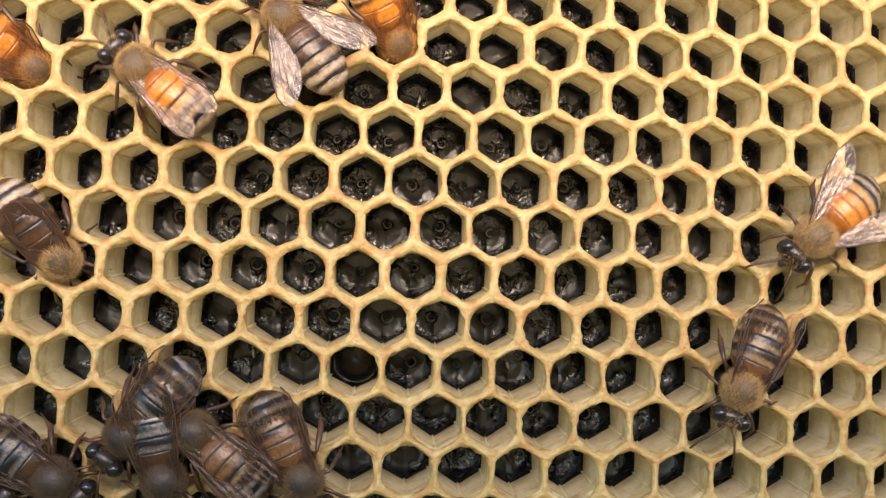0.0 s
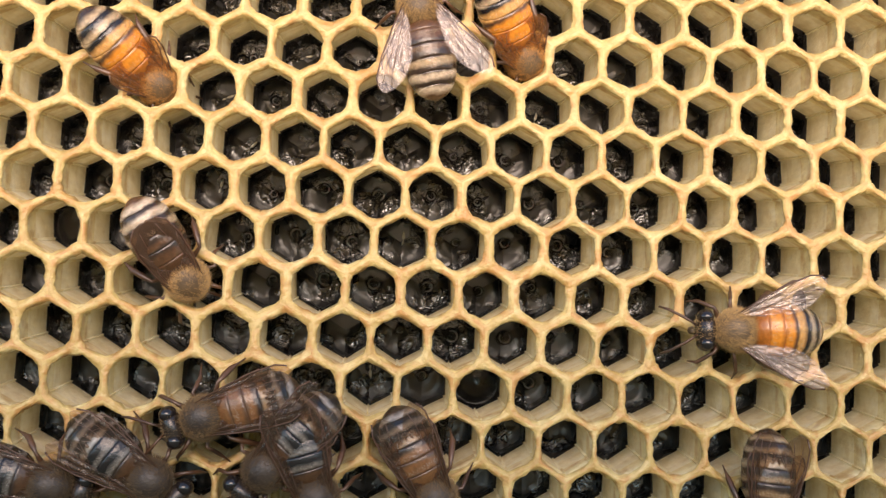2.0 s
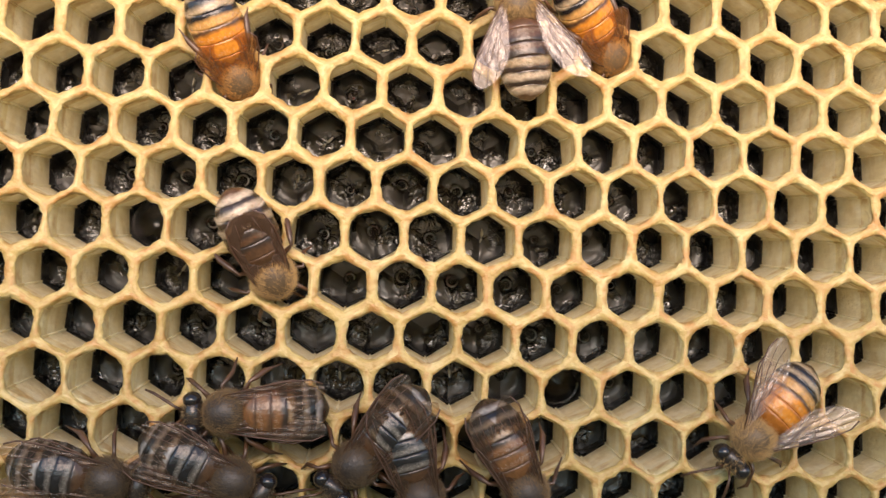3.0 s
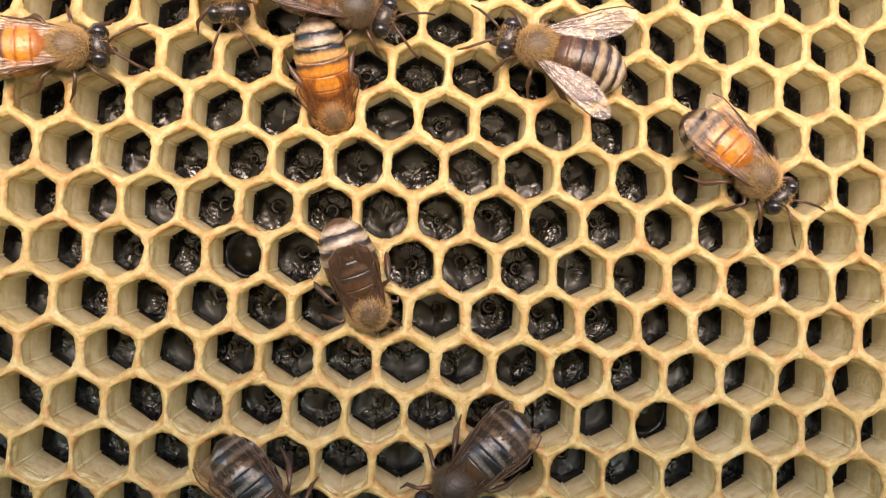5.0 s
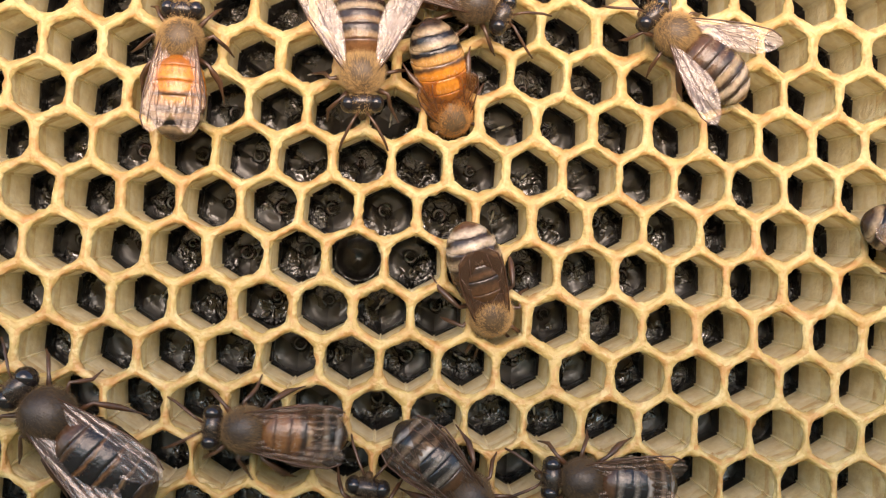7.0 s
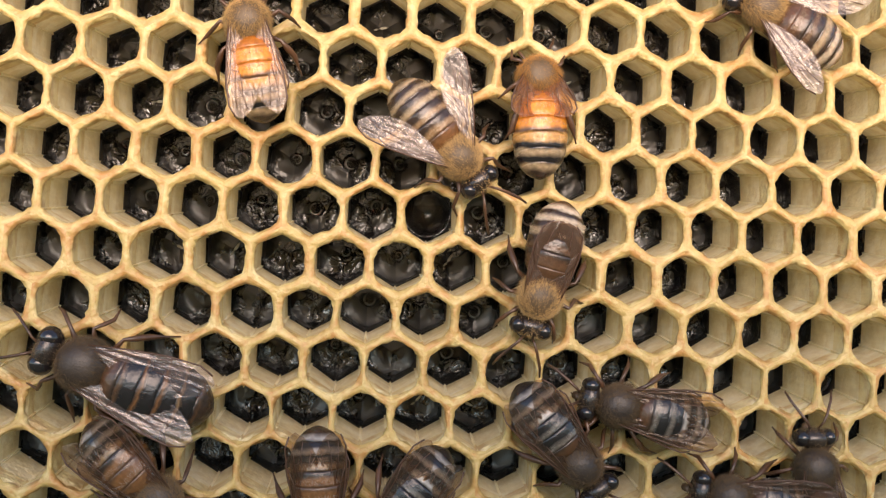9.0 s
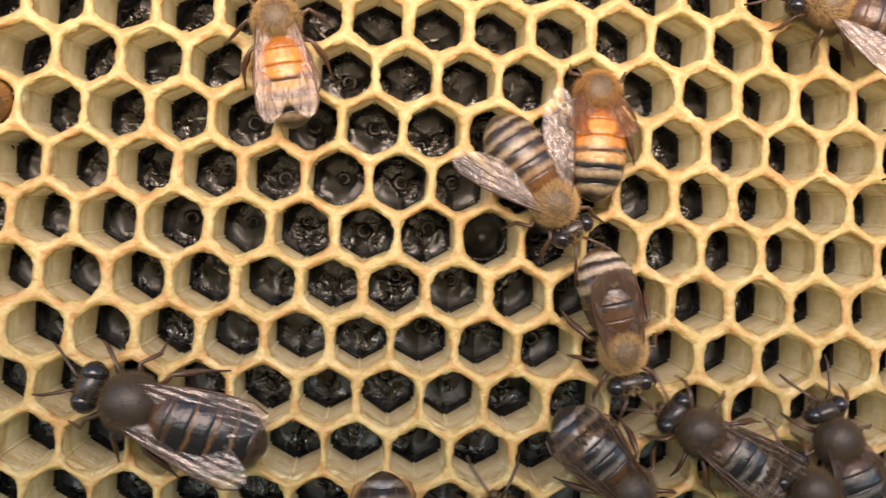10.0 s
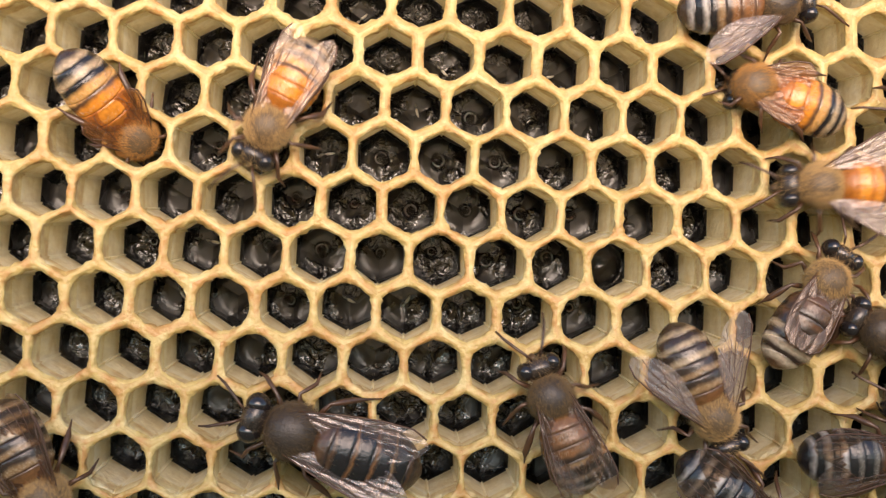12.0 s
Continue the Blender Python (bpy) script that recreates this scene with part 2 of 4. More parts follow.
def membrane(name, body, film, clear_tint, gloss):
    """Thin wing skin: a little body, a streaky gloss, clear for the rest."""
    m, nt, b = shader(name, 0.6)
    b.inputs["Base Color"].default_value = body
    co = nt.nodes.new("ShaderNodeTexCoord")
    drawn = nt.nodes.new("ShaderNodeVectorMath")
    drawn.operation = "MULTIPLY"
    drawn.inputs[1].default_value = (0.22, 1.0, 1.0)
    link(nt, co.outputs["Object"], drawn.inputs[0])
    tex = nt.nodes.new("ShaderNodeTexNoise")
    tex.inputs["Scale"].default_value, tex.inputs["Detail"].default_value = 1500, 2
    link(nt, drawn.outputs[0], tex.inputs["Vector"])
    bump = nt.nodes.new("ShaderNodeBump")
    bump.inputs["Strength"].default_value, bump.inputs["Distance"].default_value = 0.7, 0.0004
    link(nt, tex.outputs["Fac"], bump.inputs["Height"])
    shine = nt.nodes.new("ShaderNodeBsdfGlossy")
    shine.inputs["Color"].default_value, shine.inputs["Roughness"].default_value = (1.0, 0.98, 0.97, 1), 0.2
    link(nt, bump.outputs["Normal"], shine.inputs["Normal"])
    clear = nt.nodes.new("ShaderNodeBsdfTransparent")
    clear.inputs["Color"].default_value = clear_tint
    one, two = nt.nodes.new("ShaderNodeMixShader"), nt.nodes.new("ShaderNodeMixShader")
    one.inputs[0].default_value, two.inputs[0].default_value = film, gloss
    link(nt, clear.outputs[0], one.inputs[1])
    link(nt, b.outputs[0], one.inputs[2])
    link(nt, one.outputs[0], two.inputs[1])
    link(nt, shine.outputs[0], two.inputs[2])
    link(nt, two.outputs[0], nt.nodes["Material Output"].inputs["Surface"])
    return m


MEMBRANE = membrane("wing_membrane", (0.46, 0.33, 0.23, 1), 0.08, (0.975, 0.93, 0.87, 1), 0.021)
DUSKY = membrane("dusky_wing_membrane", (0.20, 0.16, 0.16, 1), 0.08, (0.94, 0.91, 0.89, 1), 0.03)
HONEYED = membrane("honeyed_wing_membrane", (0.20, 0.09, 0.025, 1), 0.16, (0.97, 0.88, 0.76, 1), 0.015)
PEARLY = membrane("pearly_wing_membrane", (0.58, 0.50, 0.47, 1), 0.06, (0.965, 0.94, 0.915, 1), 0.023)
SMOKY = membrane("smoky_wing_membrane", (0.09, 0.065, 0.045, 1), 0.08, (0.86, 0.79, 0.71, 1), 0.010)
UMBER = membrane("umber_wing_membrane", (0.075, 0.042, 0.022, 1), 0.36, (0.76, 0.62, 0.50, 1), 0.022)
VEIN, nt, b = shader("wing_vein", 0.4)
b.inputs["Base Color"].default_value = (0.06, 0.028, 0.015, 1)


# ---- mesh tools ----
def mesh_of(name, verts, faces, mats, index=None, smooth=True):
    """A mesh from points in millimetres."""
    me = bpy.data.meshes.new(name)
    me.from_pydata([(x * MM, y * MM, z * MM) for x, y, z in verts], [], faces)
    for m in mats:
        me.materials.append(m)
    if index:
        me.polygons.foreach_set("material_index", index)
    me.polygons.foreach_set("use_smooth", smooth if isinstance(smooth, list) else [smooth] * len(faces))
    me.update()
    return me


def part(name, me, parent, label=""):
    ob = new(name, me)
    ob.parent = parent
    return tagged(ob, label)


def rings(loops, cap=True, start=0):
    """Faces that join equal closed loops one after another."""
    n, verts, faces = len(loops[0]), [], []
    for lp in loops:
        verts += [tuple(p) for p in lp]
    for k in range(len(loops) - 1):
        for i in range(n):
            a, c = start + k * n + i, start + k * n + (i + 1) % n
            faces.append((a, c, c + n, a + n))
    if cap:
        faces.append(tuple(start + i for i in reversed(range(n))))
        faces.append(tuple(start + (len(loops) - 1) * n + i for i in range(n)))
    return verts, faces


def tube(points, radii, n=6):
    """A tapering tube along points."""
    pts, loops = [Vector(p) for p in points], []
    for i, p in enumerate(pts):
        d = (pts[min(i + 1, len(pts) - 1)] - pts[max(i - 1, 0)]).normalized()
        a = d.orthogonal().normalized()
        if abs(d.z) < 0.95:
            a = d.cross(Vector((0, 0, 1))).normalized()
        c = d.cross(a)
        loops.append([p + radii[i] * (math.cos(q) * a + math.sin(q) * c) for q in (math.tau * k / n for k in range(n))])
    return rings(loops)


def ball(c, r, n=14, m=9, shape=None):
    loops = []
    for k in range(m + 1):
        f = math.pi * (0.02 + 0.96 * k / m)
        lp = []
        for i in range(n):
            q = math.tau * i / n
            d = Vector((-math.cos(f), math.sin(f) * math.cos(q), math.sin(f) * math.sin(q)))
            s = shape(d) if shape else 1.0
            lp.append((c[0] + r[0] * d.x * s, c[1] + r[1] * d.y * s, c[2] + r[2] * d.z * s))
        loops.append(lp)
    return rings(loops)


def joined(pieces):
    verts, faces = [], []
    for v, f in pieces:
        o = len(verts)
        verts += v
        faces += [tuple(i + o for i in face) for face in f]
    return verts, faces


def fuzz(rng, spots, length, width, lean):
    """Hairs: slim spikes at (point, normal) spots."""
    verts, faces = [], []
    for p, nrm in spots:
        p, nrm = Vector(p), Vector(nrm).normalized()
        d = (nrm + Vector(lean) + 0.45 * Vector((rng.uniform(-1, 1), rng.uniform(-1, 1), rng.uniform(-1, 1)))).normalized()
        s = d.orthogonal().normalized()
        c = d.cross(s)
        h, w, o = length * rng.uniform(0.5, 1.15), width, len(verts)
        verts += [tuple(p + w * s), tuple(p - 0.5 * w * s + 0.87 * w * c), tuple(p - 0.5 * w * s - 0.87 * w * c), tuple(p + h * d + 0.1 * h * Vector(lean))]
        faces += [(o, o + 1, o + 3), (o + 1, o + 2, o + 3), (o + 2, o, o + 3)]
    return verts, faces


# ---- the comb ----
PITCH = 5.3
ROW = PITCH * math.sqrt(3) / 2
DEPTH, AXIS_X, AXIS_Z = 9.0, 0.022, 0.115


def wobble(x, z, k, size):
    v = noise.noise_vector(Vector((x * 0.31 + 7 * k, z * 0.31, 3.7 * k)))
    return size * v.x, size * v.y


def corner(x, z):
    """A meeting point of three walls, moved a little off the even grid."""
    dx, dz = wobble(x, z, 1, 0.30)
    return x + dx, z + dz


def rim_height(x, z):
    return 0.16 * noise.noise(Vector((x * 0.22, z * 0.22, 9.0))) + 0.07 * noise.noise(Vector((x * 1.1, z * 1.1, 2.0)))


STEPS = (0.0, 0.06, 0.28, 0.5, 0.72, 0.94)


def cell_outline(cx, cz):
    """The wall's middle line round a cell, as points in turn."""
    cs = []
    for k in range(6):
        q = radians(60 * k + 30)
        cs.append(corner(cx + PITCH / math.sqrt(3) * math.cos(q), cz + PITCH / math.sqrt(3) * math.sin(q)))
    out = []
    for k in range(6):
        (x0, z0), (x1, z1) = cs[k], cs[(k + 1) % 6]
        out += [(x0 + (x1 - x0) * i, z0 + (z1 - z0) * i) for i in STEPS]
    return out


def cell_mesh(cx, cz, rng):
    """Walls and rim of one wax cell, its opening towards -y."""
    line = cell_outline(cx, cz)
    n = len(line)
    mx, mz = sum(p[0] for p in line) / n, sum(p[1] for p in line) / n
    rounding = min(1.0, max(0.5, 0.76 - 0.010 * cz + rng.uniform(-0.2, 0.2)))
    lip = min(0.52, max(0.28, 0.34 + 0.005 * cz)) + 0.13 * math.exp(-((cz + 7.0) / 6.0) ** 2) + rng.uniform(-0.09, 0.09)
    # inset, share of rounding, depth
    layers = [(0.0, 0.0, -0.12), (0.16, 0.1, -0.13), (lip * 0.85, 0.7, -0.02), (lip, 1.0, 0.14), (lip * 0.95, 0.9, 0.4),
              (0.30, 0.1, 0.95), (0.24, 0.0, 2.6), (0.22, 0.0, 0.5 * DEPTH), (0.25, 0.0, DEPTH - 1.5), (0.30, 0.0, DEPTH - 1.45), (0.36, 0.0, DEPTH - 0.3), (0.42, 0.0, DEPTH + 0.5)]
    loops = []
    for step, (inset, rnd, depth) in enumerate(layers):
        lp = []
        for i, (x, z) in enumerate(line):
            dx, dz = x - mx, z - mz
            d = math.hypot(dx, dz)
            ins = inset * (0.9 + 0.5 * abs(dz / d) ** 2) if step in (4, 5, 6) else inset
            flat = d - ins * d / (PITCH / 2)
            r = flat + (min(flat, PITCH / 2 - ins + 0.10) - flat) * rounding * rnd
            if 1 < step < 5:
                r += 0.20 * noise.noise(Vector((x * 1.3, z * 1.3, 4.0 + 0.3 * step))) + 0.13 * noise.noise(Vector((x * 4, z * 4, 8.0 + step)))
            if step > 4 and i % 6 == 0:
                r -= 0.27
            y = depth + (rim_height(x, z) if step < 4 else rim_height(x, z) * max(0, 1 - depth / 3))
            lp.append((mx + dx / d * r + AXIS_X * max(0, y), y, mz + dz / d * r + AXIS_Z * max(0, y)))
        loops.append(lp)
    verts, faces = rings(loops[:-3], cap=False)
    # the walls meet in a narrow pale seam
    index = [0 if k < 2 else 3 if k < 4 else 4 if k < 6 else 2 if i % 6 in (0, 5) else 1 for k in range(len(layers) - 4) for i in range(n)]
    # the low walls moulded on the foundation
    return verts, faces, index, rings(loops[-4:], cap=False)


def base_mesh(cx, cz, rng):
    """The three-sided foundation at the bottom of a cell."""
    ax, az = cx + AXIS_X * DEPTH, cz + AXIS_Z * DEPTH
    r = PITCH / math.sqrt(3) * 1.02
    cs = []
    for k in range(6):
        q = radians(60 * k + 30)
        cs.append(Vector((ax + r * math.cos(q), DEPTH + (0.20 if k % 2 == 0 else -0.05), az + r * math.sin(q))))
    apex = Vector((ax, DEPTH + 0.8, az))
    verts, faces, g = [], [], 8
    for k in (0, 2, 4):
        a, b2, c = cs[k] - apex, cs[(k + 2) % 6] - apex, None
        o = len(verts)
        for i in range(g + 1):
            for j in range(g + 1):
                p = apex + a * (i / g) + b2 * (j / g)
                if i == g and j == g:
                    p = Vector(cs[(k + 1) % 6]) + Vector((0, 0, 0))
                bump = 0.10 * noise.noise(Vector((p.x * 1.3, p.z * 1.3, 11.0))) + 0.05 * noise.noise(Vector((p.x * 3.5, p.z * 3.5, 5.0)))
                edge = max(0.0, math.hypot(p.x - ax, p.z - az) / (PITCH / 2) - 0.66)
                verts.append((p.x, p.y + bump + 1.6 * edge, p.z))
        for i in range(g):
            for j in range(g):
                q = o + i * (g + 1) + j
                faces.append((q, q + g + 1, q + g + 2, q + 1))
    return verts, faces


comb = tagged(new("honeycomb"), "drawn yellow wax honeycomb on black plastic foundation, cells open", "honeycomb", kind="structure")
COLS, ROWS_UP = range(-14, 22), range(-10, 10)
rng = random.Random(4)
rest, rest_base, rest_index = [], [], []
for j in ROWS_UP:
    for i in COLS:
        u = i + (0.5 if j % 2 else 0.0)
        cx, cz = PITCH * u, ROW * j
        v, f, idx, skirt = cell_mesh(cx, cz, rng)
        bv, bf = joined([base_mesh(cx, cz, rng), skirt])
        if -7 <= j <= 5 and -8 <= i <= 15:
            cell = part("wax_cell", mesh_of("wax_cell", v, f, [WAX_RIM, WAX_WALL, WAX_SEAM, WAX_LIP, WAX_THROAT], idx, [q < 144 for q in range(len(f))]), comb)
            part("cell_base", mesh_of("cell_base", bv, bf, [PLASTIC]), cell, "black plastic cell base")
        else:
            rest.append((v, f))
            rest_index += idx
            rest_base.append((bv, bf))
outer = part("outer_cells", mesh_of("outer_cells", *joined(rest), [WAX_RIM, WAX_WALL, WAX_SEAM, WAX_LIP, WAX_THROAT], rest_index), comb)
outer["kind"] = "stuff"
outer = part("outer_bases", mesh_of("outer_bases", *joined(rest_base), [PLASTIC]), comb)
outer["kind"] = "stuff"


# ---- ground ----
SOIL, nt, b = shader("soil", 0.9)
col, fac, co = noise_ramp(nt, 3, [(0.3, (0.07, 0.09, 0.03)), (0.7, (0.16, 0.15, 0.08))])
link(nt, col, b.inputs["Base Color"])
me = bpy.data.meshes.new("ground")
me.from_pydata([(-300, -300, -0.9), (300, -300, -0.9), (300, 300, -0.9), (-300, 300, -0.9)], [], [(0, 1, 2, 3)])
me.materials.append(SOIL)
tagged(new("ground", me), "grassy soil under the comb", "ground", kind="structure")


# ---- brood ----
def larva_thing(rng, size):
    """A small curled larva on its pool of jelly, lying in the plane y = 0, facing -y."""
    me = bpy.data.meshes
    a0, sweep = rng.uniform(0, 360), rng.uniform(230, 300)
    pts, rad = [], []
    for k in range(13):
        q, s = radians(a0 + sweep * k / 12), k / 12
        pts.append((size * math.cos(q), -0.16, size * math.sin(q)))
        rad.append(size * (0.10 + 0.13 * math.sin(math.pi * (0.12 + 0.8 * s))) * (1 + 0.06 * math.cos(k * 3)))
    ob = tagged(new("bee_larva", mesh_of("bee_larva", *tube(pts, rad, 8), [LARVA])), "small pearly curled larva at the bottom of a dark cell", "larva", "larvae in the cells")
    loops = []
    for s, h in ((1.0, 0.22), (0.93, 0.0), (0.7, -0.07), (0.4, -0.10), (0.1, -0.11)):
        loops.append([(1.7 * size * s * math.cos(q) * (1 + 0.16 * math.sin(2 * q + a0)), h, 1.7 * size * s * math.sin(q) * (1 + 0.16 * math.cos(3 * q))) for q in (math.tau * k / 18 for k in range(18))])
    part("jelly_pool", mesh_of("jelly_pool", *rings(loops), [JELLY]), ob, "clear glossy royal jelly")
    return ob


def egg_thing():
    pts = [(-0.05, 0.2, -0.75), (0.0, -0.05, -0.45), (0.02, -0.12, 0.0), (0.0, -0.05, 0.45), (-0.05, 0.08, 0.72)]
    return tagged(new("bee_egg", mesh_of("bee_egg", *tube(pts, [0.05, 0.12, 0.15, 0.12, 0.04], 8), [EGG])), "tiny white egg at the bottom of a dark cell", "egg", "eggs in the cells")


def nectar_thing():
    loops = []
    for s, h in ((1.0, 0.9), (0.99, -0.75), (0.90, -0.50), (0.75, -0.02), (0.55, 0.32), (0.3, 0.58), (0.05, 0.66)):
        loops.append([(2.35 * s * math.cos(q), h, 2.35 * s * math.sin(q)) for q in (math.tau * k / 36 for k in range(36))])
    return tagged(new("nectar_pool", mesh_of("nectar_pool", *rings(loops), [NECTAR])), "glossy pool of clear nectar in a cell", "nectar", "nectar pools in the cells")


def cell_floor(u, j, dx, dz, lift):
    """A place on the bottom of the cell u, j."""
    d = DEPTH + 0.42 - lift
    return pose((PITCH * u + AXIS_X * d + dx) * MM, d * MM, (ROW * j + AXIS_Z * d + dz) * MM)


rng = random.Random(11)
makers = [larva_thing(rng, s) for s in (0.38, 0.43, 0.50, 0.55, 0.33)]
egg_first, nectar_first = egg_thing(), nectar_thing()
fresh = set()


def settle(first, m):
    if first not in fresh:
        fresh.add(first)
        first.matrix_basis = m
        return first
    return copy_thing(first, m)


NECTAR_CELLS = {(0, 0), (7.5, -3)}
for j in range(-4, 6):
    for i in range(-9, 17):
        u = i + (0.5 if j % 2 else 0.0)
        if (u, j) in NECTAR_CELLS:
            settle(nectar_first, cell_floor(u, j, 0, 0, 0.9))
            continue
        hatch = 0.86 - 0.05 * abs(j - 0.5) ** 1.5 + 0.008 * (u - 4)
        roll = rng.random()
        if roll < hatch - 0.16:
            m = cell_floor(u, j, rng.uniform(-0.4, 0.4), rng.uniform(-0.3, 0.5), 0.02) @ pose(0, 0, 0, 0, rng.uniform(0, 360), 0)
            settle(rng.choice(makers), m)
        elif roll < hatch:
            m = cell_floor(u, j, rng.uniform(-0.3, 0.3), rng.uniform(-0.2, 0.5), 0.1) @ pose(0, 0, 0, 0, rng.uniform(0, 180), 0)
            settle(egg_first, m)


# ---- bees ----
def table(rows, s):
    """The value at s between the rows."""
    for (a, ra), (c, rc) in zip(rows, rows[1:]):
        if s <= c:
            return ra + (rc - ra) * (s - a) / (c - a)
    return rows[-1][1]


def abdomen_radius(s):
    return table([(0, 1.2), (0.06, 1.75), (0.16, 2.2), (0.34, 2.48), (0.52, 2.5), (0.70, 2.32), (0.82, 1.98), (0.91, 1.45), (0.97, 0.8), (1.0, 0.2)], s)


def honey_bee(kind, stance):
    """A bee whose feet stand in the plane z = 0; the head is towards +x."""
    rng = random.Random(kind + stance)
    spread, dipping, nurse = stance == "half", stance == "dip", stance == "nurse"
    drone = kind == "drone"
    words = {"amber": "orange-amber honey bee worker", "banded": "honey bee worker with pale and dark bands", "ashen": "honey bee worker with ash-gray and black bands",
             "brown": "brown honey bee worker with faint bands", "gray": "dark gray-banded honey bee", "drone": "large dark drone bee"}[kind]
    words += ", wings half open" if spread else ", head in a cell" if dipping or nurse else ", wings folded"
    bee = tagged(new("honey_bee"), words, "bee", "bees on the comb")
    k = 1.22 if drone else 1.0
    hair = {"amber": HAIR_GOLD, "banded": HAIR_GOLD, "ashen": HAIR_GOLD, "brown": HAIR_TAN, "gray": HAIR_DUN, "drone": HAIR_DUN}[kind]
    if dipping:
        hair = HAIR_AMBER
    # thorax
    zt = 2.35 * k
    thorax = part("thorax", mesh_of("thorax", *ball((0, 0, zt), (2.0 * k, 1.95 * k, 1.65 * k), 18, 11), [SCUTUM if kind in ("amber", "banded", "ashen") else SLATE]), bee)
    spots = []
    for _ in range(5200):
        d = Vector((rng.gauss(0, 1), rng.gauss(0, 1), rng.gauss(0.35, 1))).normalized()
        bald = d.z > 0.5 and math.hypot(d.x - 0.15, d.y) < rng.uniform(0.4, 0.6)
        if not bald or rng.random() < 0.16:
            spots.append(((2.0 * k * d.x, 1.95 * k * d.y, zt + 1.65 * k * d.z), (d.x, d.y, d.z)))
    part("thorax_down", mesh_of("thorax_down", *fuzz(rng, spots, 0.55 if kind in ("amber", "banded", "ashen") else 0.5, 0.012, (-0.7, 0, 0.0)), [hair]), thorax, "dense short body hair")
    # head
    hx, hz = (0.9, -0.3) if dipping or nurse else (2.75 * k, 2.0 * k)
    head = part("head", mesh_of("head", *ball((hx, 0, hz), (0.95 * k, 1.65 * k, 1.35 * k), 16, 9), [DARK]), bee, "dark rounded head")
    for sy in (1, -1):
        er = (0.8, 0.75, 1.1) if not drone else (1.05, 1.0, 1.3)
        part("compound_eye", mesh_of("compound_eye", *ball((hx + 0.1, sy * (1.22 if not drone else 0.95) * k, hz + 0.25), er, 12, 8), [EYE]), head, "glossy black compound eye")
        pts = [(hx + 0.85, sy * 0.35, hz + 0.3), (hx + 1.5, sy * 0.75, hz + 0.75), (hx + 2.1, sy * 1.15, hz + 0.55), (hx + 3.4, sy * 1.9, hz - 0.1), (hx + 4.2, sy * 2.2, hz - 0.6)]
        part("antenna", mesh_of("antenna", *tube(pts, [0.11, 0.12, 0.14, 0.13, 0.09], 6), [LEG]), head, "thin bent antenna")
    spots = []
    for _ in range(260):
        d = Vector((rng.gauss(0.2, 1), rng.gauss(0, 0.6), rng.gauss(0.4, 1))).normalized()
        spots.append(((hx + 0.95 * k * d.x, 1.65 * k * d.y, hz + 1.35 * k * d.z), tuple(d)))
    part("face_down", mesh_of("face_down", *fuzz(rng, spots, 0.42, 0.018, (0, 0, 0.1)), [hair]), head, "short face hair")
    part("mouthparts", mesh_of("mouthparts", *tube([(hx + 0.5, 0, hz - 0.8), (hx + 0.9, 0, hz - 1.4), (hx + 0.7, 0, hz - 1.9)], [0.5, 0.38, 0.15], 8), [BROWN]), head)
    # abdomen
    length = 9.4 if drone else 7.6 if dipping else 7.3
    x0, cuts = -1.5 * k, (0.0, 0.17, 0.36, 0.54, 0.71, 0.86, 1.0)
    wide = 1.22 if drone else 1.0

    def ring(s, grow):
        r, n = abdomen_radius(s) * grow * wide, 22
        cx, cz = x0 - length * s, 2.25 * k - 0.75 * s * s
        return [(cx + 0.10 * r * math.cos(q), r * math.sin(q), cz + 0.84 * r * math.cos(q)) for q in (math.tau * i / n for i in range(n))]

    abdomen = part("abdomen", mesh_of("abdomen", *rings([ring(s / 16, 0.93) for s in range(17)]), [DARK if kind in ("gray", "drone") else BROWN]), bee, "banded abdomen")
    coat = abdomen_coat("abdomen_coat", x0, length, ABDOMEN_COLOURS[kind], 0.27)
    for t in range(6):
        a, c = cuts[t], cuts[t + 1]
        loops = [ring(min(1.0, a + (c - a) * s), 0.988 + 0.013 * min(1, s)) for s in (0.0, 0.2, 0.45, 0.7, 0.9, 1.05)] + [ring(min(1.0, a + (c - a) * 1.06), 0.98)]
        part("tergite", mesh_of("tergite", *rings(loops), [coat]), abdomen)
    spots = []
    for _ in range(700 if kind != "drone" else 300):
        t = rng.choice((3, 4)) if nurse else rng.choice((0, 0, 1, 2, 3, 4)) if kind == "amber" else rng.choice((0, 1, 2, 3, 4))
        s = cuts[t] + (cuts[t + 1] - cuts[t]) * rng.uniform(0.0, 0.3)
        q = rng.gauss(0, 1.0)
        r = abdomen_radius(s) * wide
        spots.append(((x0 - length * s, r * math.sin(q), 2.25 * k - 0.75 * s * s + 0.84 * r * math.cos(q)), (-0.2, math.sin(q), math.cos(q))))
    part("band_down", mesh_of("band_down", *fuzz(rng, spots, 0.27, 0.012, (-1.1, 0, 0)), [HAIR_BROWN if kind == "drone" else HAIR_ASH if kind in ("gray", "brown") else HAIR_PALE]), abdomen, "pale hair bands")
    # wings
    def wing(name, base, size, width, angle, sy, lift):
        front = [(0, 0.06), (0.12, 0.12), (0.35, 0.20), (0.62, 0.27), (0.85, 0.24), (0.95, 0.14), (1.0, -0.10)]
        rear = [(0, -0.06), (0.1, -0.16), (0.25, -0.40), (0.42, -0.62), (0.6, -0.70), (0.78, -0.62), (0.93, -0.40), (1.0, -0.12)]
        q = radians(180 - angle)
        ca, sa = math.cos(q), math.sin(q)

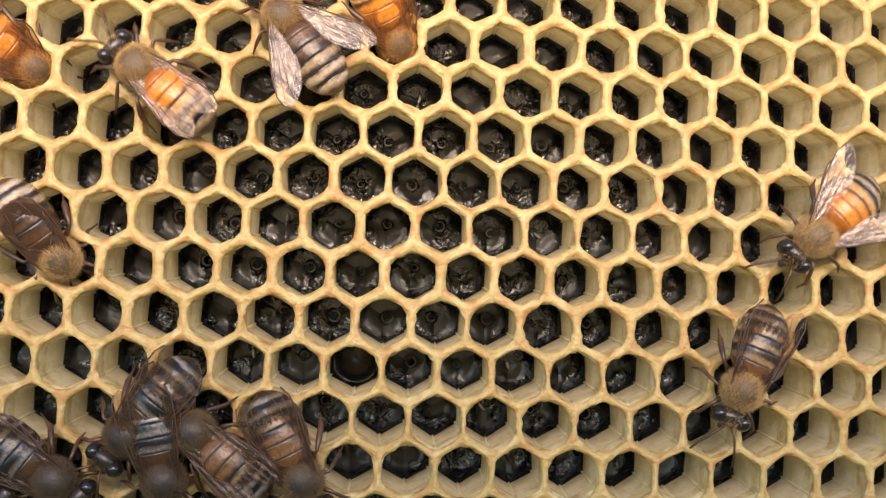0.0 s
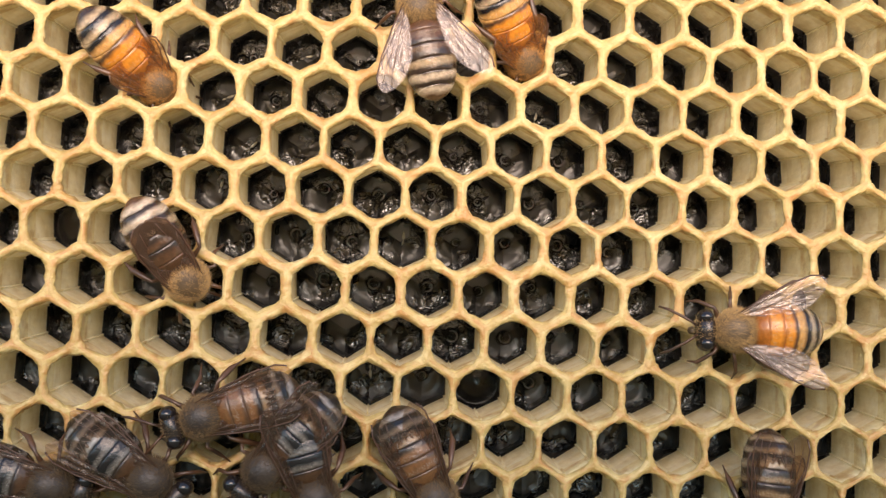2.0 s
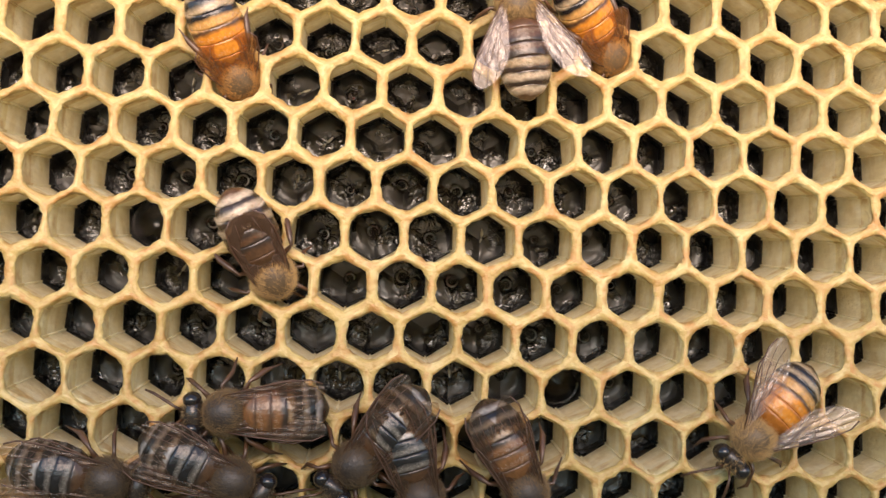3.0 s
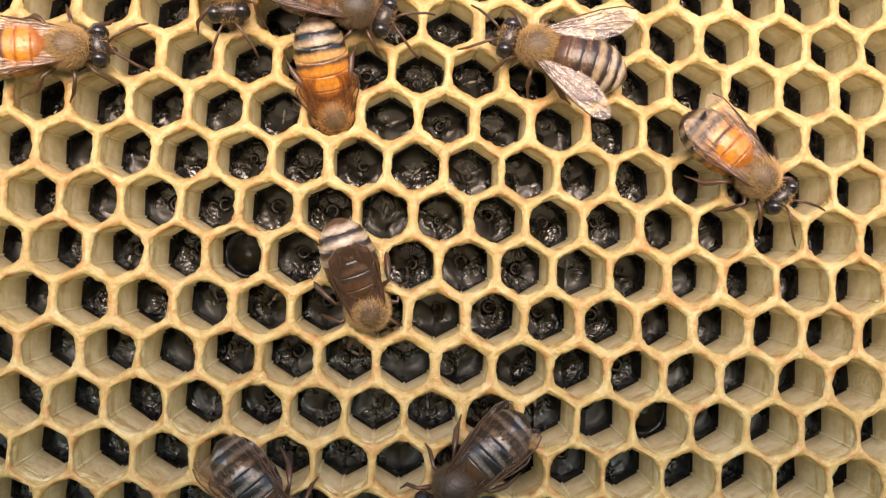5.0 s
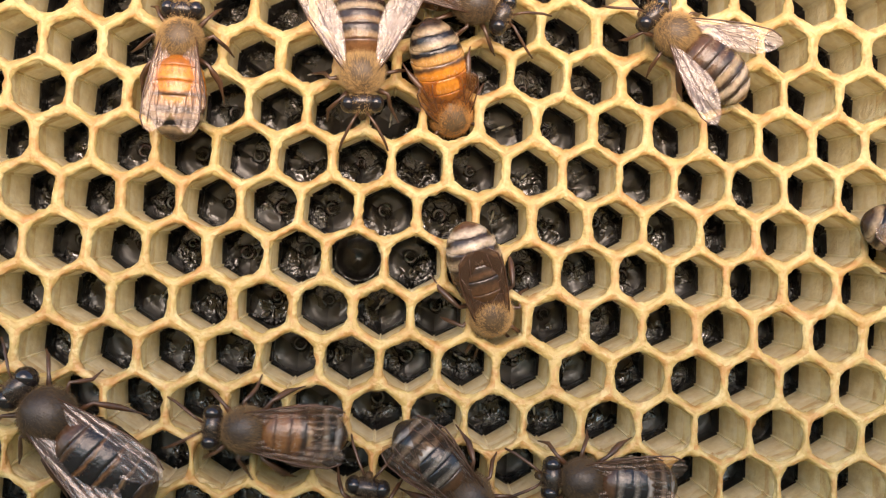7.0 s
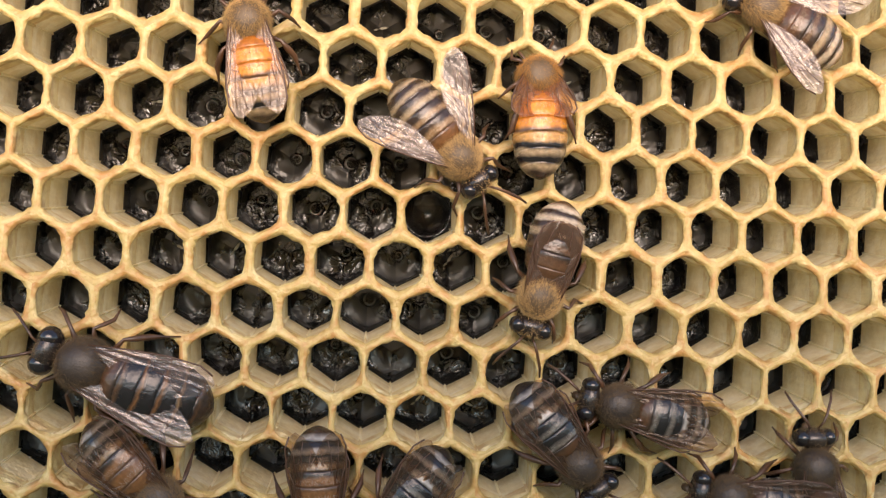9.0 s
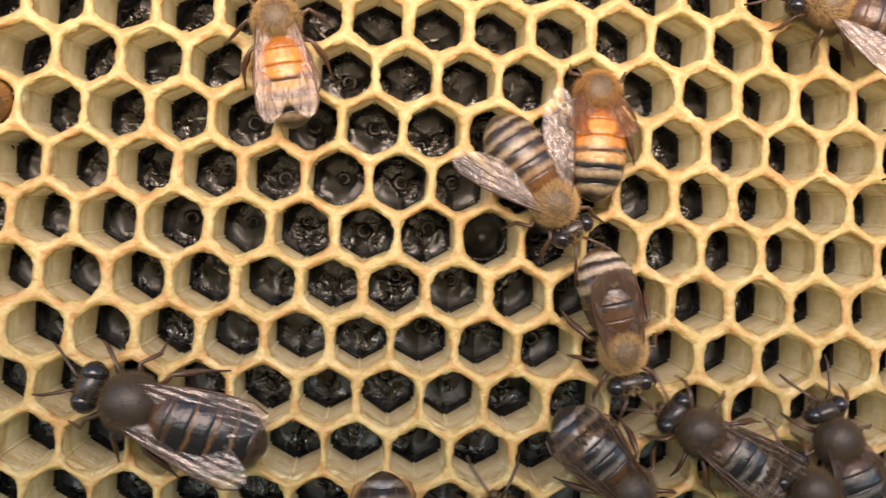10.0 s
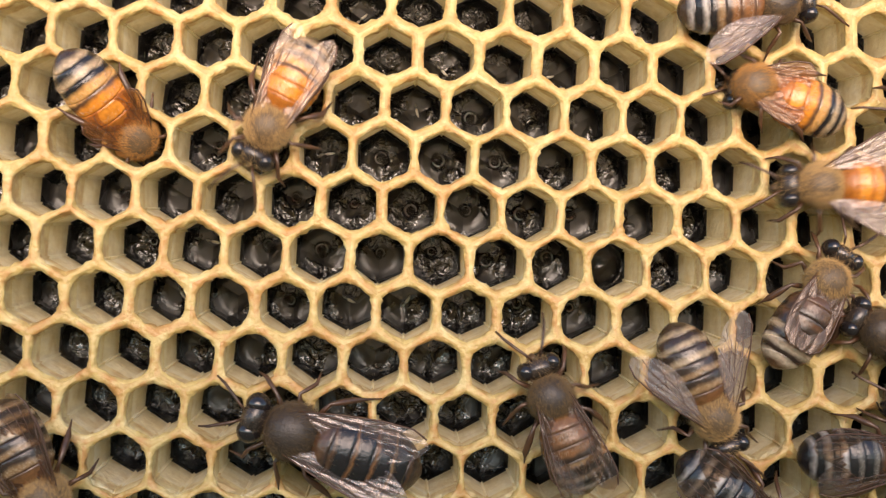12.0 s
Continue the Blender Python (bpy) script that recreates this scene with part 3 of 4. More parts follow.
        def put(u, v, up=0.0):
            x, y = u * size, -v * width
            px, py = ca * x - sa * y, sa * x + ca * y
            ripple = 0.10 * math.sin(u * 9 + v * 5) * u
            return (base[0] + px, sy * (base[1] + py), base[2] + lift * u - 0.25 * max(0, -v) * u * u + ripple + up)

        across, along = 18, 16
        verts = []
        for a in range(along + 1):
            u = 1 - (1 - a / along) ** 1.4
            hi, lo = table(front, u), table(rear, u)
            for c in range(across + 1):
                v = lo + (hi - lo) * c / across
                verts.append(put(u, v, 0.045 * math.sin(34 * v + 6 * u + 2.0 * math.sin(5 * u)) * min(1, 4 * u)))
        n = across + 1
        faces = [(a * n + c, a * n + c + 1, a * n + n + c + 1, a * n + n + c) for a in range(along) for c in range(across)]
        o = len(verts)
        low = [(x, y, z - 0.02) for x, y, z in verts]
        edge = list(range(n)) + [a * n + across for a in range(1, along + 1)] + [along * n + c for c in range(across - 1, -1, -1)] + [a * n for a in range(along - 1, 0, -1)]
        faces += [tuple(o + i for i in reversed(f)) for f in faces] + [(edge[(i + 1) % len(edge)], edge[i], o + edge[i], o + edge[(i + 1) % len(edge)]) for i in range(len(edge))]
        w = part(name, mesh_of(name, verts + low, faces, [HONEYED if dipping else UMBER if nurse else PEARLY if spread else MEMBRANE if kind == "amber" else DUSKY if drone else SMOKY]), bee, "clear veined wing membrane" if kind == "amber" else "smoky translucent veined wing")
        lines = [[(0, 0.05), (0.3, 0.18), (0.62, 0.26), (0.86, 0.23), (0.97, 0.07)], [(0, 0.0), (0.3, 0.08), (0.5, 0.10), (0.66, 0.22)], [(0, -0.03), (0.3, -0.10), (0.55, -0.16), (0.78, -0.2), (0.9, -0.3)],
                 [(0.3, 0.08), (0.34, -0.11)], [(0.5, 0.10), (0.53, -0.15)], [(0.53, -0.02), (0.7, 0.02), (0.9, 0.0)], [(0.3, -0.10), (0.42, -0.3), (0.55, -0.6)], [(0.55, -0.16), (0.62, -0.36), (0.74, -0.6)], [(0.68, 0.02), (0.72, -0.19)], [(0, -0.05), (0.2, -0.28), (0.36, -0.5)], [(0.4, -0.28), (0.62, -0.36), (0.8, -0.5)]]
        v, f = joined([tube([put(u, q2, 0.015) for u, q2 in ln], [0.07 if i == 0 else 0.032 if i < 3 else 0.022] * len(ln), 4) for i, ln in enumerate(lines)])
        part("wing_venation", mesh_of("wing_venation", v, f, [VEIN]), w, "brown wing veins")

    fold = 27 if spread else 4 if drone else 14 if dipping else -4 if nurse else 4
    short = 0.5 if dipping else 0.8 if nurse else 1.0
    big = 1.25 if drone else 1.0
    for sy in (1, -1):
        wing("forewing", (0.1 * k, 1.35 * k, zt + 1.05 * k), 8.8 * big * short, (4.3 if nurse else 3.2 if dipping else 2.9) * big, fold + rng.uniform(-3, 3), sy, 0.9)
        wing("hindwing", (-0.9 * k, 1.3 * k, zt + 0.85 * k), 6.0 * big * short, 2.2 * big, fold + 6, sy, 0.5)
    # legs
    for sy in (1, -1):
        for n, (hip, knee, ankle, foot) in enumerate((((1.1, 0.9, 1.2), (2.4, 2.5, 2.1), (3.3, 3.3, 0.9), (4.1, 3.6, 0.05)), ((0.0, 1.1, 1.1), (0.3, 3.1, 2.3), (-0.3, 4.3, 0.9), (-0.6, 5.3, 0.05)), ((-1.0, 1.0, 1.1), (-2.0, 3.0, 2.5), (-3.7, 4.0, 1.1), (-5.2, 4.5, 0.05)))):
            jit = lambda p: (p[0] * k * 0.92 + rng.uniform(-0.35, 0.35), sy * (p[1] * k * 0.84 + rng.uniform(-0.3, 0.3)), p[2])
            rise = 2.0 if dipping else 0.0
            a, c, d, e = hip, jit(knee), jit(ankle), jit(foot)
            if dipping:
                c, d, e = [(p[0] - 1.2, p[1] * 0.8, p[2] * 0.6 + rise) for p in (c, d, e)]
            a = (a[0] * k, sy * a[1] * k, a[2] * k)
            half = lambda p, q: tuple((p[i] + q[i]) / 2 for i in range(3))
            fat = 1.5 if n == 2 else 1.0
            part("leg", mesh_of("leg", *tube([a, half(a, c), c, half(c, d), d, half(d, e), e], [0.22, 0.27, 0.16, 0.20 * fat, 0.19 * fat, 0.11, 0.06], 7), [LEG]), bee, "thin jointed brown leg")
    return bee


CAST = [
    ("nurse", "banded_nurse"),
    ("amber_dipper", "amber_dip"),
    ("climber", "amber_folded"),
    ("topwing", "banded_half"),
    ("amber_top", "amber_dip"),
    ("amber_right", "amber_half"),
    ("brown_right", "ashen_folded"),
    ("left_wing", "brown_folded"),
    ("bottom_mid", "brown_folded"),
    ("bottom_left", "gray_folded"),
    ("bottom_pair", "gray_folded"),
    ("corner_left", "gray_folded"),
    ("under_pair", "gray_folded"),
    ("rosy_right", "amber_folded"),
    ("amber_left", "amber_folded"),
    ("brown_top", "ashen_half"),
    ("top_peek", "brown_folded"),
    ("bottom_dark", "gray_folded"),
    ("drone", "drone_folded"),
    ("low_runner", "brown_folded"),
    ("striped_low", "gray_folded"),
    ("head_low", "gray_half"),
    ("tip_low", "brown_folded"),
    ("tip_low_two", "gray_folded"),
    ("visitor_low", "brown_folded"),
    ("dipper_left", "amber_dip"),
    ("right_newcomer", "amber_half"),
    ("right_cluster", "gray_folded"),
    ("right_low", "gray_folded"),
    ("corner_last", "ashen_folded"),
    ("top_late", "brown_half"),
]
protos, bees = {}, {}
for who, look_of in CAST:
    if look_of not in protos:
        kind, _, w = look_of.partition("_")
        protos[look_of] = bees[who] = honey_bee(kind, w)
    else:
        bees[who] = copy_thing(protos[look_of], Matrix())


def stride(rows):
    """Poses on the comb's face: seconds, place across and up in millimetres, heading, dip of the head, lift off the rim."""
    face = Matrix(((1, 0, 0, 0), (0, 0, -1, 0), (0, 1, 0, 0), (0, 0, 0, 1)))
    out = []
    for t, x, z, heading, dip, lift in rows:
        m = Matrix.Translation((x * MM, (-0.15 - lift) * MM, z * MM)) @ face @ pose(0, 0, 0, 0, 0, heading)
        out.append((t, m @ Matrix.Translation((0, 0, 2.2 * MM)) @ pose(0, 0, 0, 0, dip, 0) @ Matrix.Translation((0, 0, -2.2 * MM))))
    return out


def motions():
    walk(bees["nurse"], stride([
        (0.00, 12.2, -4.3, -52, 20, -2.3), (0.50, 12.3, -4.4, -52, 20, -2.3), (1.00, 12.3, -4.3, -53, 20, -2.3),
        (1.50, 12.3, -4.3, -54, 20, -2.3), (2.00, 12.2, -4.3, -54, 20, -2.3), (2.50, 12.4, -4.2, -56, 20, -2.3),
        (3.00, 12.3, -4.2, -61, 20, -2.3), (5.00, 12.2, -4.2, -67, 20, -2.3), (5.50, 12.3, -4.2, -67, 20, -2.3),
        (6.00, 12.5, -4.3, -67, 20, -2.3), (6.50, 12.5, -4.1, -67, 20, -2.3), (7.00, 12.4, -4.1, -69, 20, -2.3),
        (7.20, 12.2, -4.1, -71, 20, -2.3), (9.00, 9.8, -6.6, -103, 4, 0.0), (9.50, 10.7, -8.0, -96, 2, 0.0),
        (10.00, 11.1, -8.7, -75, 0, 0.0), (10.50, 12.1, -9.6, -47, 0, 0.0), (11.00, 17.3, -5.9, -3, 0, 0.0),
        (11.50, 19.2, -3.6, 36, 0, 0.0), (12.00, 18.0, -0.3, 60, 0, 0.0),
    ]))
    walk(bees["amber_dipper"], stride([
        (0.00, 8.0, 14.2, -33, 32, -3.7), (0.50, 8.0, 14.3, -33, 32, -3.7), (1.00, 7.9, 14.2, -34, 32, -3.7),
        (1.50, 7.9, 14.3, -36, 32, -3.7), (2.00, 8.0, 14.2, -40, 32, -3.7), (2.50, 8.0, 14.2, -48, 32, -3.7),
        (3.00, 8.0, 14.2, -65, 32, -3.7), (5.00, 8.0, 14.1, -75, 32, -3.7), (5.50, 8.1, 14.2, -67, 32, -3.7),
        (6.00, 8.2, 14.2, -69, 32, -3.7), (6.50, 8.2, 14.2, -73, 32, -3.7), (7.00, 8.0, 14.4, -69, 32, -3.7),
        (7.20, 7.9, 14.3, -67, 32, -3.7), (7.80, 8.2, 13.8, -14, 24, -2.6), (8.40, 8.5, 13.4, 40, 16, -1.4),
        (9.00, 8.8, 12.9, 93, 8, -0.3), (9.50, 7.9, 12.8, 91, 8, -0.3), (10.00, 8.2, 12.7, 90, 8, -0.3),
        (10.50, 8.3, 12.5, 131, 6, -0.3), (11.00, 8.1, 13.6, 172, 6, -0.3), (11.50, 7.6, 13.8, 189, 6, -0.3),
        (12.00, 11.2, 16.7, 164, 0, 0.0),
    ]))
    walk(bees["climber"], stride([
        (0.00, 18.8, 13.7, 142, 0, 0.0), (0.50, 18.0, 19.3, 111, 0, 0.0), (1.00, 17.3, 20.7, 103, 0, 0.0),
        (1.50, 5.0, 32.0, 95, 0, 0.0), (12.00, 4.0, 38.0, 95, 0, 0.0),
    ]))
    walk(bees["topwing"], stride([
        (0.00, 31.8, 19.3, 130, 0, 0.0), (0.50, 32.0, 20.5, 110, 0, 0.0), (1.00, 32.2, 20.9, 106, 0, 0.0),
        (1.50, 32.2, 22.1, 105, 0, 0.0), (2.00, 32.2, 21.9, 104, 0, 0.0), (2.50, 32.2, 21.6, 100, 0, 0.0),
        (3.00, 33.2, 21.6, 100, 0, 0.0), (3.20, 32.4, 21.1, 100, 0, 0.0), (5.00, 26.5, 20.5, 166, 0, 0.0),
        (5.50, 27.2, 20.8, 164, 0, 0.0), (6.00, 26.6, 21.2, 159, 0, 0.0), (6.50, 28.7, 21.3, 146, 0, 0.0),
        (7.00, 28.1, 22.5, 143, 0, 0.0), (9.00, 29.3, 20.9, 153, 0, 0.0), (9.50, 28.6, 20.7, 156, 0, 0.0),
        (10.00, 28.2, 21.9, 165, 0, 0.0), (10.50, 25.8, 21.2, 174, 0, 0.0), (11.00, 25.0, 22.0, 186, 0, 0.0),
        (11.50, 26.6, 19.2, 193, 0, 0.0), (12.00, 27.7, 16.2, 203, 0, 0.0),
    ]))
    walk(bees["amber_top"], stride([
        (0.00, 42.7, 18.7, -58, 32, -3.7), (0.50, 42.6, 18.7, -58, 32, -3.7), (1.00, 42.7, 18.6, -58, 32, -3.7),
        (1.50, 42.8, 18.8, -56, 32, -3.7), (2.00, 42.9, 18.7, -56, 32, -3.7), (2.50, 42.7, 18.7, -55, 32, -3.7),
        (3.00, 42.7, 18.7, -48, 32, -3.7), (3.20, 40.1, 20.9, -27, 5, -0.3), (4.10, 40.0, 36.0, 40, 0, 0.0),
        (12.00, 44.0, 42.0, 60, 0, 0.0),
    ]))
    walk(bees["amber_right"], stride([
        (0.00, 83.5, 0.5, -137, 0, 0.0), (0.50, 79.3, -3.6, -147, 0, 0.0), (1.00, 73.7, -4.4, -160, 0, 0.0),
        (1.50, 69.4, -5.1, -179, 0, 0.0), (2.00, 62.8, -6.9, -178, 0, 0.0), (2.50, 58.7, -9.9, -147, 0, 0.0),
        (3.00, 55.9, -16.9, -132, 0, 0.0), (3.20, 54.5, -17.9, -128, 0, 0.0), (4.30, 32.0, -36.0, -124, 0, 0.0),
        (12.00, 30.0, -41.0, -120, 0, 0.0),
    ]))
    walk(bees["brown_right"], stride([
        (0.00, 76.3, -14.3, -112, 0, 0.0), (0.50, 70.1, -16.8, -128, 0, 0.0), (1.00, 65.9, -20.8, -132, 0, 0.0),
        (1.50, 65.9, -22.0, -100, 0, 0.0), (2.00, 65.7, -24.6, -95, 0, 0.0), (3.00, 52.0, -38.0, -90, 0, 0.0),
        (12.00, 52.0, -42.0, -90, 0, 0.0),
    ]))
    walk(bees["left_wing"], stride([
        (0.00, 25.8, -19.6, 142, 0, 0.0), (0.50, 25.8, -20.9, 152, 0, 0.0), (1.00, 26.8, -15.3, 97, 0, 0.0),
        (1.50, 23.8, -16.5, 148, 0, 0.0), (2.00, 14.8, -16.5, 199, 0, 0.0), (2.50, 12.9, -16.2, 197, 0, 0.0),
        (3.00, 9.1, -16.2, 184, 0, 0.0), (3.20, 5.4, -17.5, 180, 0, 0.0), (4.40, -10.0, -32.0, 200, 0, 0.0),
        (12.00, -20.0, -40.0, 200, 0, 0.0),
    ]))
    walk(bees["bottom_mid"], stride([
        (0.00, 35.6, -23.6, -62, 0, 0.0), (0.50, 35.7, -23.6, -62, 0, 0.0), (1.00, 35.3, -22.2, -62, 0, 0.0),
        (1.50, 35.1, -21.8, -62, 0, 0.0), (2.00, 35.5, -22.8, -62, 0, 0.0), (2.50, 35.3, -21.6, -63, 0, 0.0),
        (3.00, 35.4, -22.2, -63, 0, 0.0), (4.20, 24.0, -36.0, -70, 0, 0.0), (12.00, 24.0, -42.0, -80, 0, 0.0),
    ]))
    walk(bees["bottom_left"], stride([
        (0.00, 13.8, -24.1, -33, 0, 0.0), (0.50, 13.0, -22.8, -33, 0, 0.0), (1.00, 10.9, -21.9, -33, 0, 0.0),
        (1.50, 10.8, -21.5, -28, 0, 0.0), (2.00, 10.5, -22.0, -33, 0, 0.0), (2.50, 10.6, -22.3, -28, 0, 0.0),
        (3.00, 9.9, -21.9, -23, 0, 0.0), (4.30, 0.0, -34.0, -30, 0, 0.0), (12.00, 0.0, -42.0, -40, 0, 0.0),
    ]))
    walk(bees["bottom_pair"], stride([
        (0.00, 19.9, -20.0, -129, 0, 0.0), (0.50, 19.6, -20.1, -129, 0, 0.0), (1.00, 19.5, -20.2, -129, 0, 0.0),
        (1.50, 19.6, -19.8, -129, 0, 0.0), (2.00, 20.4, -20.8, -132, 0, 0.0), (2.50, 21.1, -20.0, -132, 0, 0.0),
        (3.00, 20.4, -20.2, -132, 0, 0.0), (4.20, 4.0, -35.0, -130, 0, 0.0), (12.00, 2.0, -42.0, -130, 0, 0.0),
    ]))
    walk(bees["corner_left"], stride([
        (0.00, 7.2, -24.8, -19, 0, 0.0), (1.50, -0.2, -21.3, -18, 0, 0.0), (2.00, 2.1, -22.7, -13, 0, 0.0),
        (2.50, 0.2, -22.6, -13, 0, 0.0), (3.00, -0.5, -22.2, -9, 0, 0.0), (4.20, -16.0, -34.0, -20, 0, 0.0),
        (12.00, -16.0, -42.0, -20, 0, 0.0),
    ]))
    walk(bees["under_pair"], stride([
        (0.00, 23.4, -23.9, -77, 0, 0.0), (0.50, 22.3, -24.0, -76, 0, 0.0), (1.00, 22.6, -23.0, -72, 0, 0.0),
        (1.50, 23.2, -23.1, -72, 0, 0.0), (2.00, 25.0, -23.1, -72, 0, 0.0), (2.50, 25.7, -22.9, -72, 0, 0.0),
        (3.00, 26.2, -22.9, -72, 0, 0.0), (4.20, 12.0, -37.0, -75, 0, 0.0), (12.00, 12.0, -43.0, -75, 0, 0.0),
    ]))
    walk(bees["rosy_right"], stride([
        (0.00, 70.0, 42.0, -70, 0, 0.0), (3.30, 48.0, 33.0, -70, 0, 0.0), (4.80, 45.0, 12.5, -43, 0, 0.0),
        (5.00, 47.4, 9.6, -39, 0, 0.0), (5.50, 48.1, 9.8, -43, 0, 0.0), (6.00, 51.1, 6.9, -25, 0, 0.0),
        (6.50, 54.0, 4.6, -16, 0, 0.0), (7.20, 55.4, 4.0, -18, 0, 0.0),
        (8.60, 62.0, 8.0, -20, 0, 0.0), (12.00, 70.0, 16.0, -20, 0, 0.0),
    ]))
    walk(bees["amber_left"], stride([
        (0.00, -40.0, 24.0, 0, 0, 0.0), (3.00, -30.0, 22.0, 0, 0, 0.0), (5.00, -15.6, 17.7, 6, 0, 0.0),
        (5.50, -14.7, 18.4, -4, 0, 0.0), (6.00, -15.9, 17.5, 4, 0, 0.0), (6.50, -15.9, 17.3, 63, 0, 0.0),
        (7.00, -16.5, 18.3, 91, 0, 0.0), (7.20, -16.9, 18.1, 92, 0, 0.0), (9.00, -17.1, 15.9, 103, 0, 0.0),
        (9.50, -17.1, 15.6, 103, 0, 0.0), (10.00, -18.9, 16.9, 103, 0, 0.0), (10.50, -19.5, 19.0, 103, 0, 0.0),
        (10.75, -21.7, 19.3, 147, 0, 0.0), (11.00, -23.8, 19.7, 190, 0, 0.0), (11.50, -29.9, 17.9, 208, 0, 0.0),
        (12.00, -31.1, 10.6, 246, 0, 0.0),
    ]))
    walk(bees["brown_top"], stride([
        (0.00, -2.0, 34.0, -90, 0, 0.0), (3.40, 0.0, 31.0, -88, 0, 0.0), (5.00, -2.1, 24.6, -81, 0, 0.0),
        (5.50, -0.2, 22.0, -81, 0, 0.0), (6.00, -1.6, 16.5, -82, 0, 0.0), (6.50, 0.9, 15.8, -77, 0, 0.0),
        (7.00, -0.5, 16.7, -85, 0, 0.0), (9.00, 2.0, 5.3, -47, 0, 0.0), (9.50, 4.3, 4.5, -49, 0, 0.0),
        (10.00, 4.8, 3.3, -53, 0, 0.0), (10.50, 3.3, -0.9, -80, 0, 0.0), (11.00, 3.2, -4.4, -88, 0, 0.0),
        (11.50, 5.0, -9.0, -86, 0, 0.0), (12.00, 8.2, -12.4, -64, 0, 0.0),
    ]))
    walk(bees["top_peek"], stride([
        (0.00, 14.0, 36.0, -30, 0, 0.0), (3.40, 10.0, 33.0, -30, 0, 0.0), (5.00, 9.7, 23.1, -17, 0, 0.0),
        (5.50, 13.2, 23.0, -17, 0, 0.0), (6.00, 11.3, 22.6, -22, 0, 0.0), (6.50, 10.5, 23.2, -21, 0, 0.0),
        (7.00, 9.3, 24.0, -21, 0, 0.0), (9.00, 10.0, 36.0, -20, 0, 0.0), (12.00, 14.0, 40.0, -20, 0, 0.0),
    ]))
    walk(bees["bottom_dark"], stride([
        (0.00, 24.0, -40.0, 200, 0, 0.0), (3.40, 20.0, -36.0, 215, 0, 0.0), (5.00, 20.7, -19.4, 226, 0, 0.0),
        (5.50, 20.5, -18.8, 226, 0, 0.0), (6.00, 21.4, -18.5, 224, 0, 0.0), (6.50, 21.9, -18.2, 171, 0, 0.0),
        (7.00, 21.0, -18.3, 178, 0, 0.0), (9.00, 17.4, -15.9, 170, 0, 0.0), (9.50, 17.9, -16.3, 173, 0, 0.0),
        (10.00, 18.1, -15.2, 148, 0, 0.0), (10.50, 20.4, -11.6, 98, 0, 0.0), (11.00, 22.4, -12.8, 94, 0, 0.0),
        (11.50, 22.4, -14.8, 21, 0, 0.0), (12.00, 24.8, -15.1, 4, 0, 0.0),
    ]))
    walk(bees["drone"], stride([
        (0.00, -40.0, -40.0, 120, 0, 0.0), (3.40, -30.0, -38.0, 120, 0, 0.0), (5.50, -19.4, -24.0, 129, 0, 0.0),
        (6.00, -20.1, -21.6, 129, 0, 0.0), (6.50, -22.3, -14.6, 130, 0, 0.0), (7.00, -24.8, -14.7, 143, 0, 0.0),
        (9.00, -28.7, -14.4, 162, 0, 0.0), (9.50, -28.5, -14.5, 165, 0, 0.0), (10.00, -28.4, -14.5, 162, 0, 0.0),
        (10.50, -28.2, -14.6, 165, 0, 0.0), (11.00, -28.2, -14.6, 165, 0, 0.0), (11.50, -28.0, -15.0, 164, 0, 0.0),
        (12.00, -27.6, -14.8, 163, 0, 0.0),
    ]))
    walk(bees["low_runner"], stride([
        (0.00, -16.0, -44.0, 100, 0, 0.0), (5.80, 2.0, -38.0, 120, 0, 0.0), (6.00, 0.6, -32.2, 175, 0, 0.0),
        (6.20, -0.8, -26.5, 231, 0, 0.0), (6.40, -2.2, -20.7, 286, 0, 0.0), (6.60, -4.6, -20.3, 304, 0, 0.0),
        (6.80, -4.8, -17.2, 353, 0, 0.0), (6.87, -6.0, -16.5, 294, 0, 0.0), (6.93, -7.2, -15.8, 236, 0, 0.0),
        (7.00, -8.5, -15.2, 178, 0, 0.0), (7.20, -9.3, -16.1, 179, 0, 0.0), (7.80, -15.0, -31.0, 240, 0, 0.0),
        (8.40, -20.0, -29.0, 300, 0, 0.0), (9.00, -22.0, -25.4, 318, 0, 0.0), (9.50, -21.0, -33.0, 318, 0, 0.0),
        (12.00, -20.0, -42.0, 318, 0, 0.0),
    ]))
    walk(bees["striped_low"], stride([
        (0.00, 14.0, -42.0, -45, 0, 0.0), (3.60, 10.0, -38.0, -45, 0, 0.0), (5.00, 5.8, -22.8, -47, 0, 0.0),
        (6.00, 9.3, -21.4, -42, 0, 0.0), (6.50, 11.2, -20.0, -39, 0, 0.0), (7.00, 11.1, -20.1, -42, 0, 0.0),
        (9.00, 14.1, -21.2, -49, 0, 0.0), (9.50, 13.7, -21.5, -47, 0, 0.0), (10.00, 12.3, -20.2, -45, 0, 0.0),
        (10.50, 12.4, -20.3, -39, 0, 0.0), (11.00, 12.4, -20.0, -37, 0, 0.0), (11.50, 12.9, -20.1, -35, 0, 0.0),
        (12.00, 12.7, -21.1, -35, 0, 0.0),
    ]))
    walk(bees["head_low"], stride([
        (0.00, 6.0, -44.0, 80, 0, 0.0), (5.00, 4.0, -38.0, 85, 0, 0.0), (6.00, 7.5, -22.9, 88, 0, 0.0),
        (6.50, 2.2, -19.7, 83, 0, 0.0), (7.00, 1.9, -22.4, 83, 0, 0.0), (9.00, 2.0, -38.0, 90, 0, 0.0),
        (12.00, 2.0, -42.0, 90, 0, 0.0),
    ]))
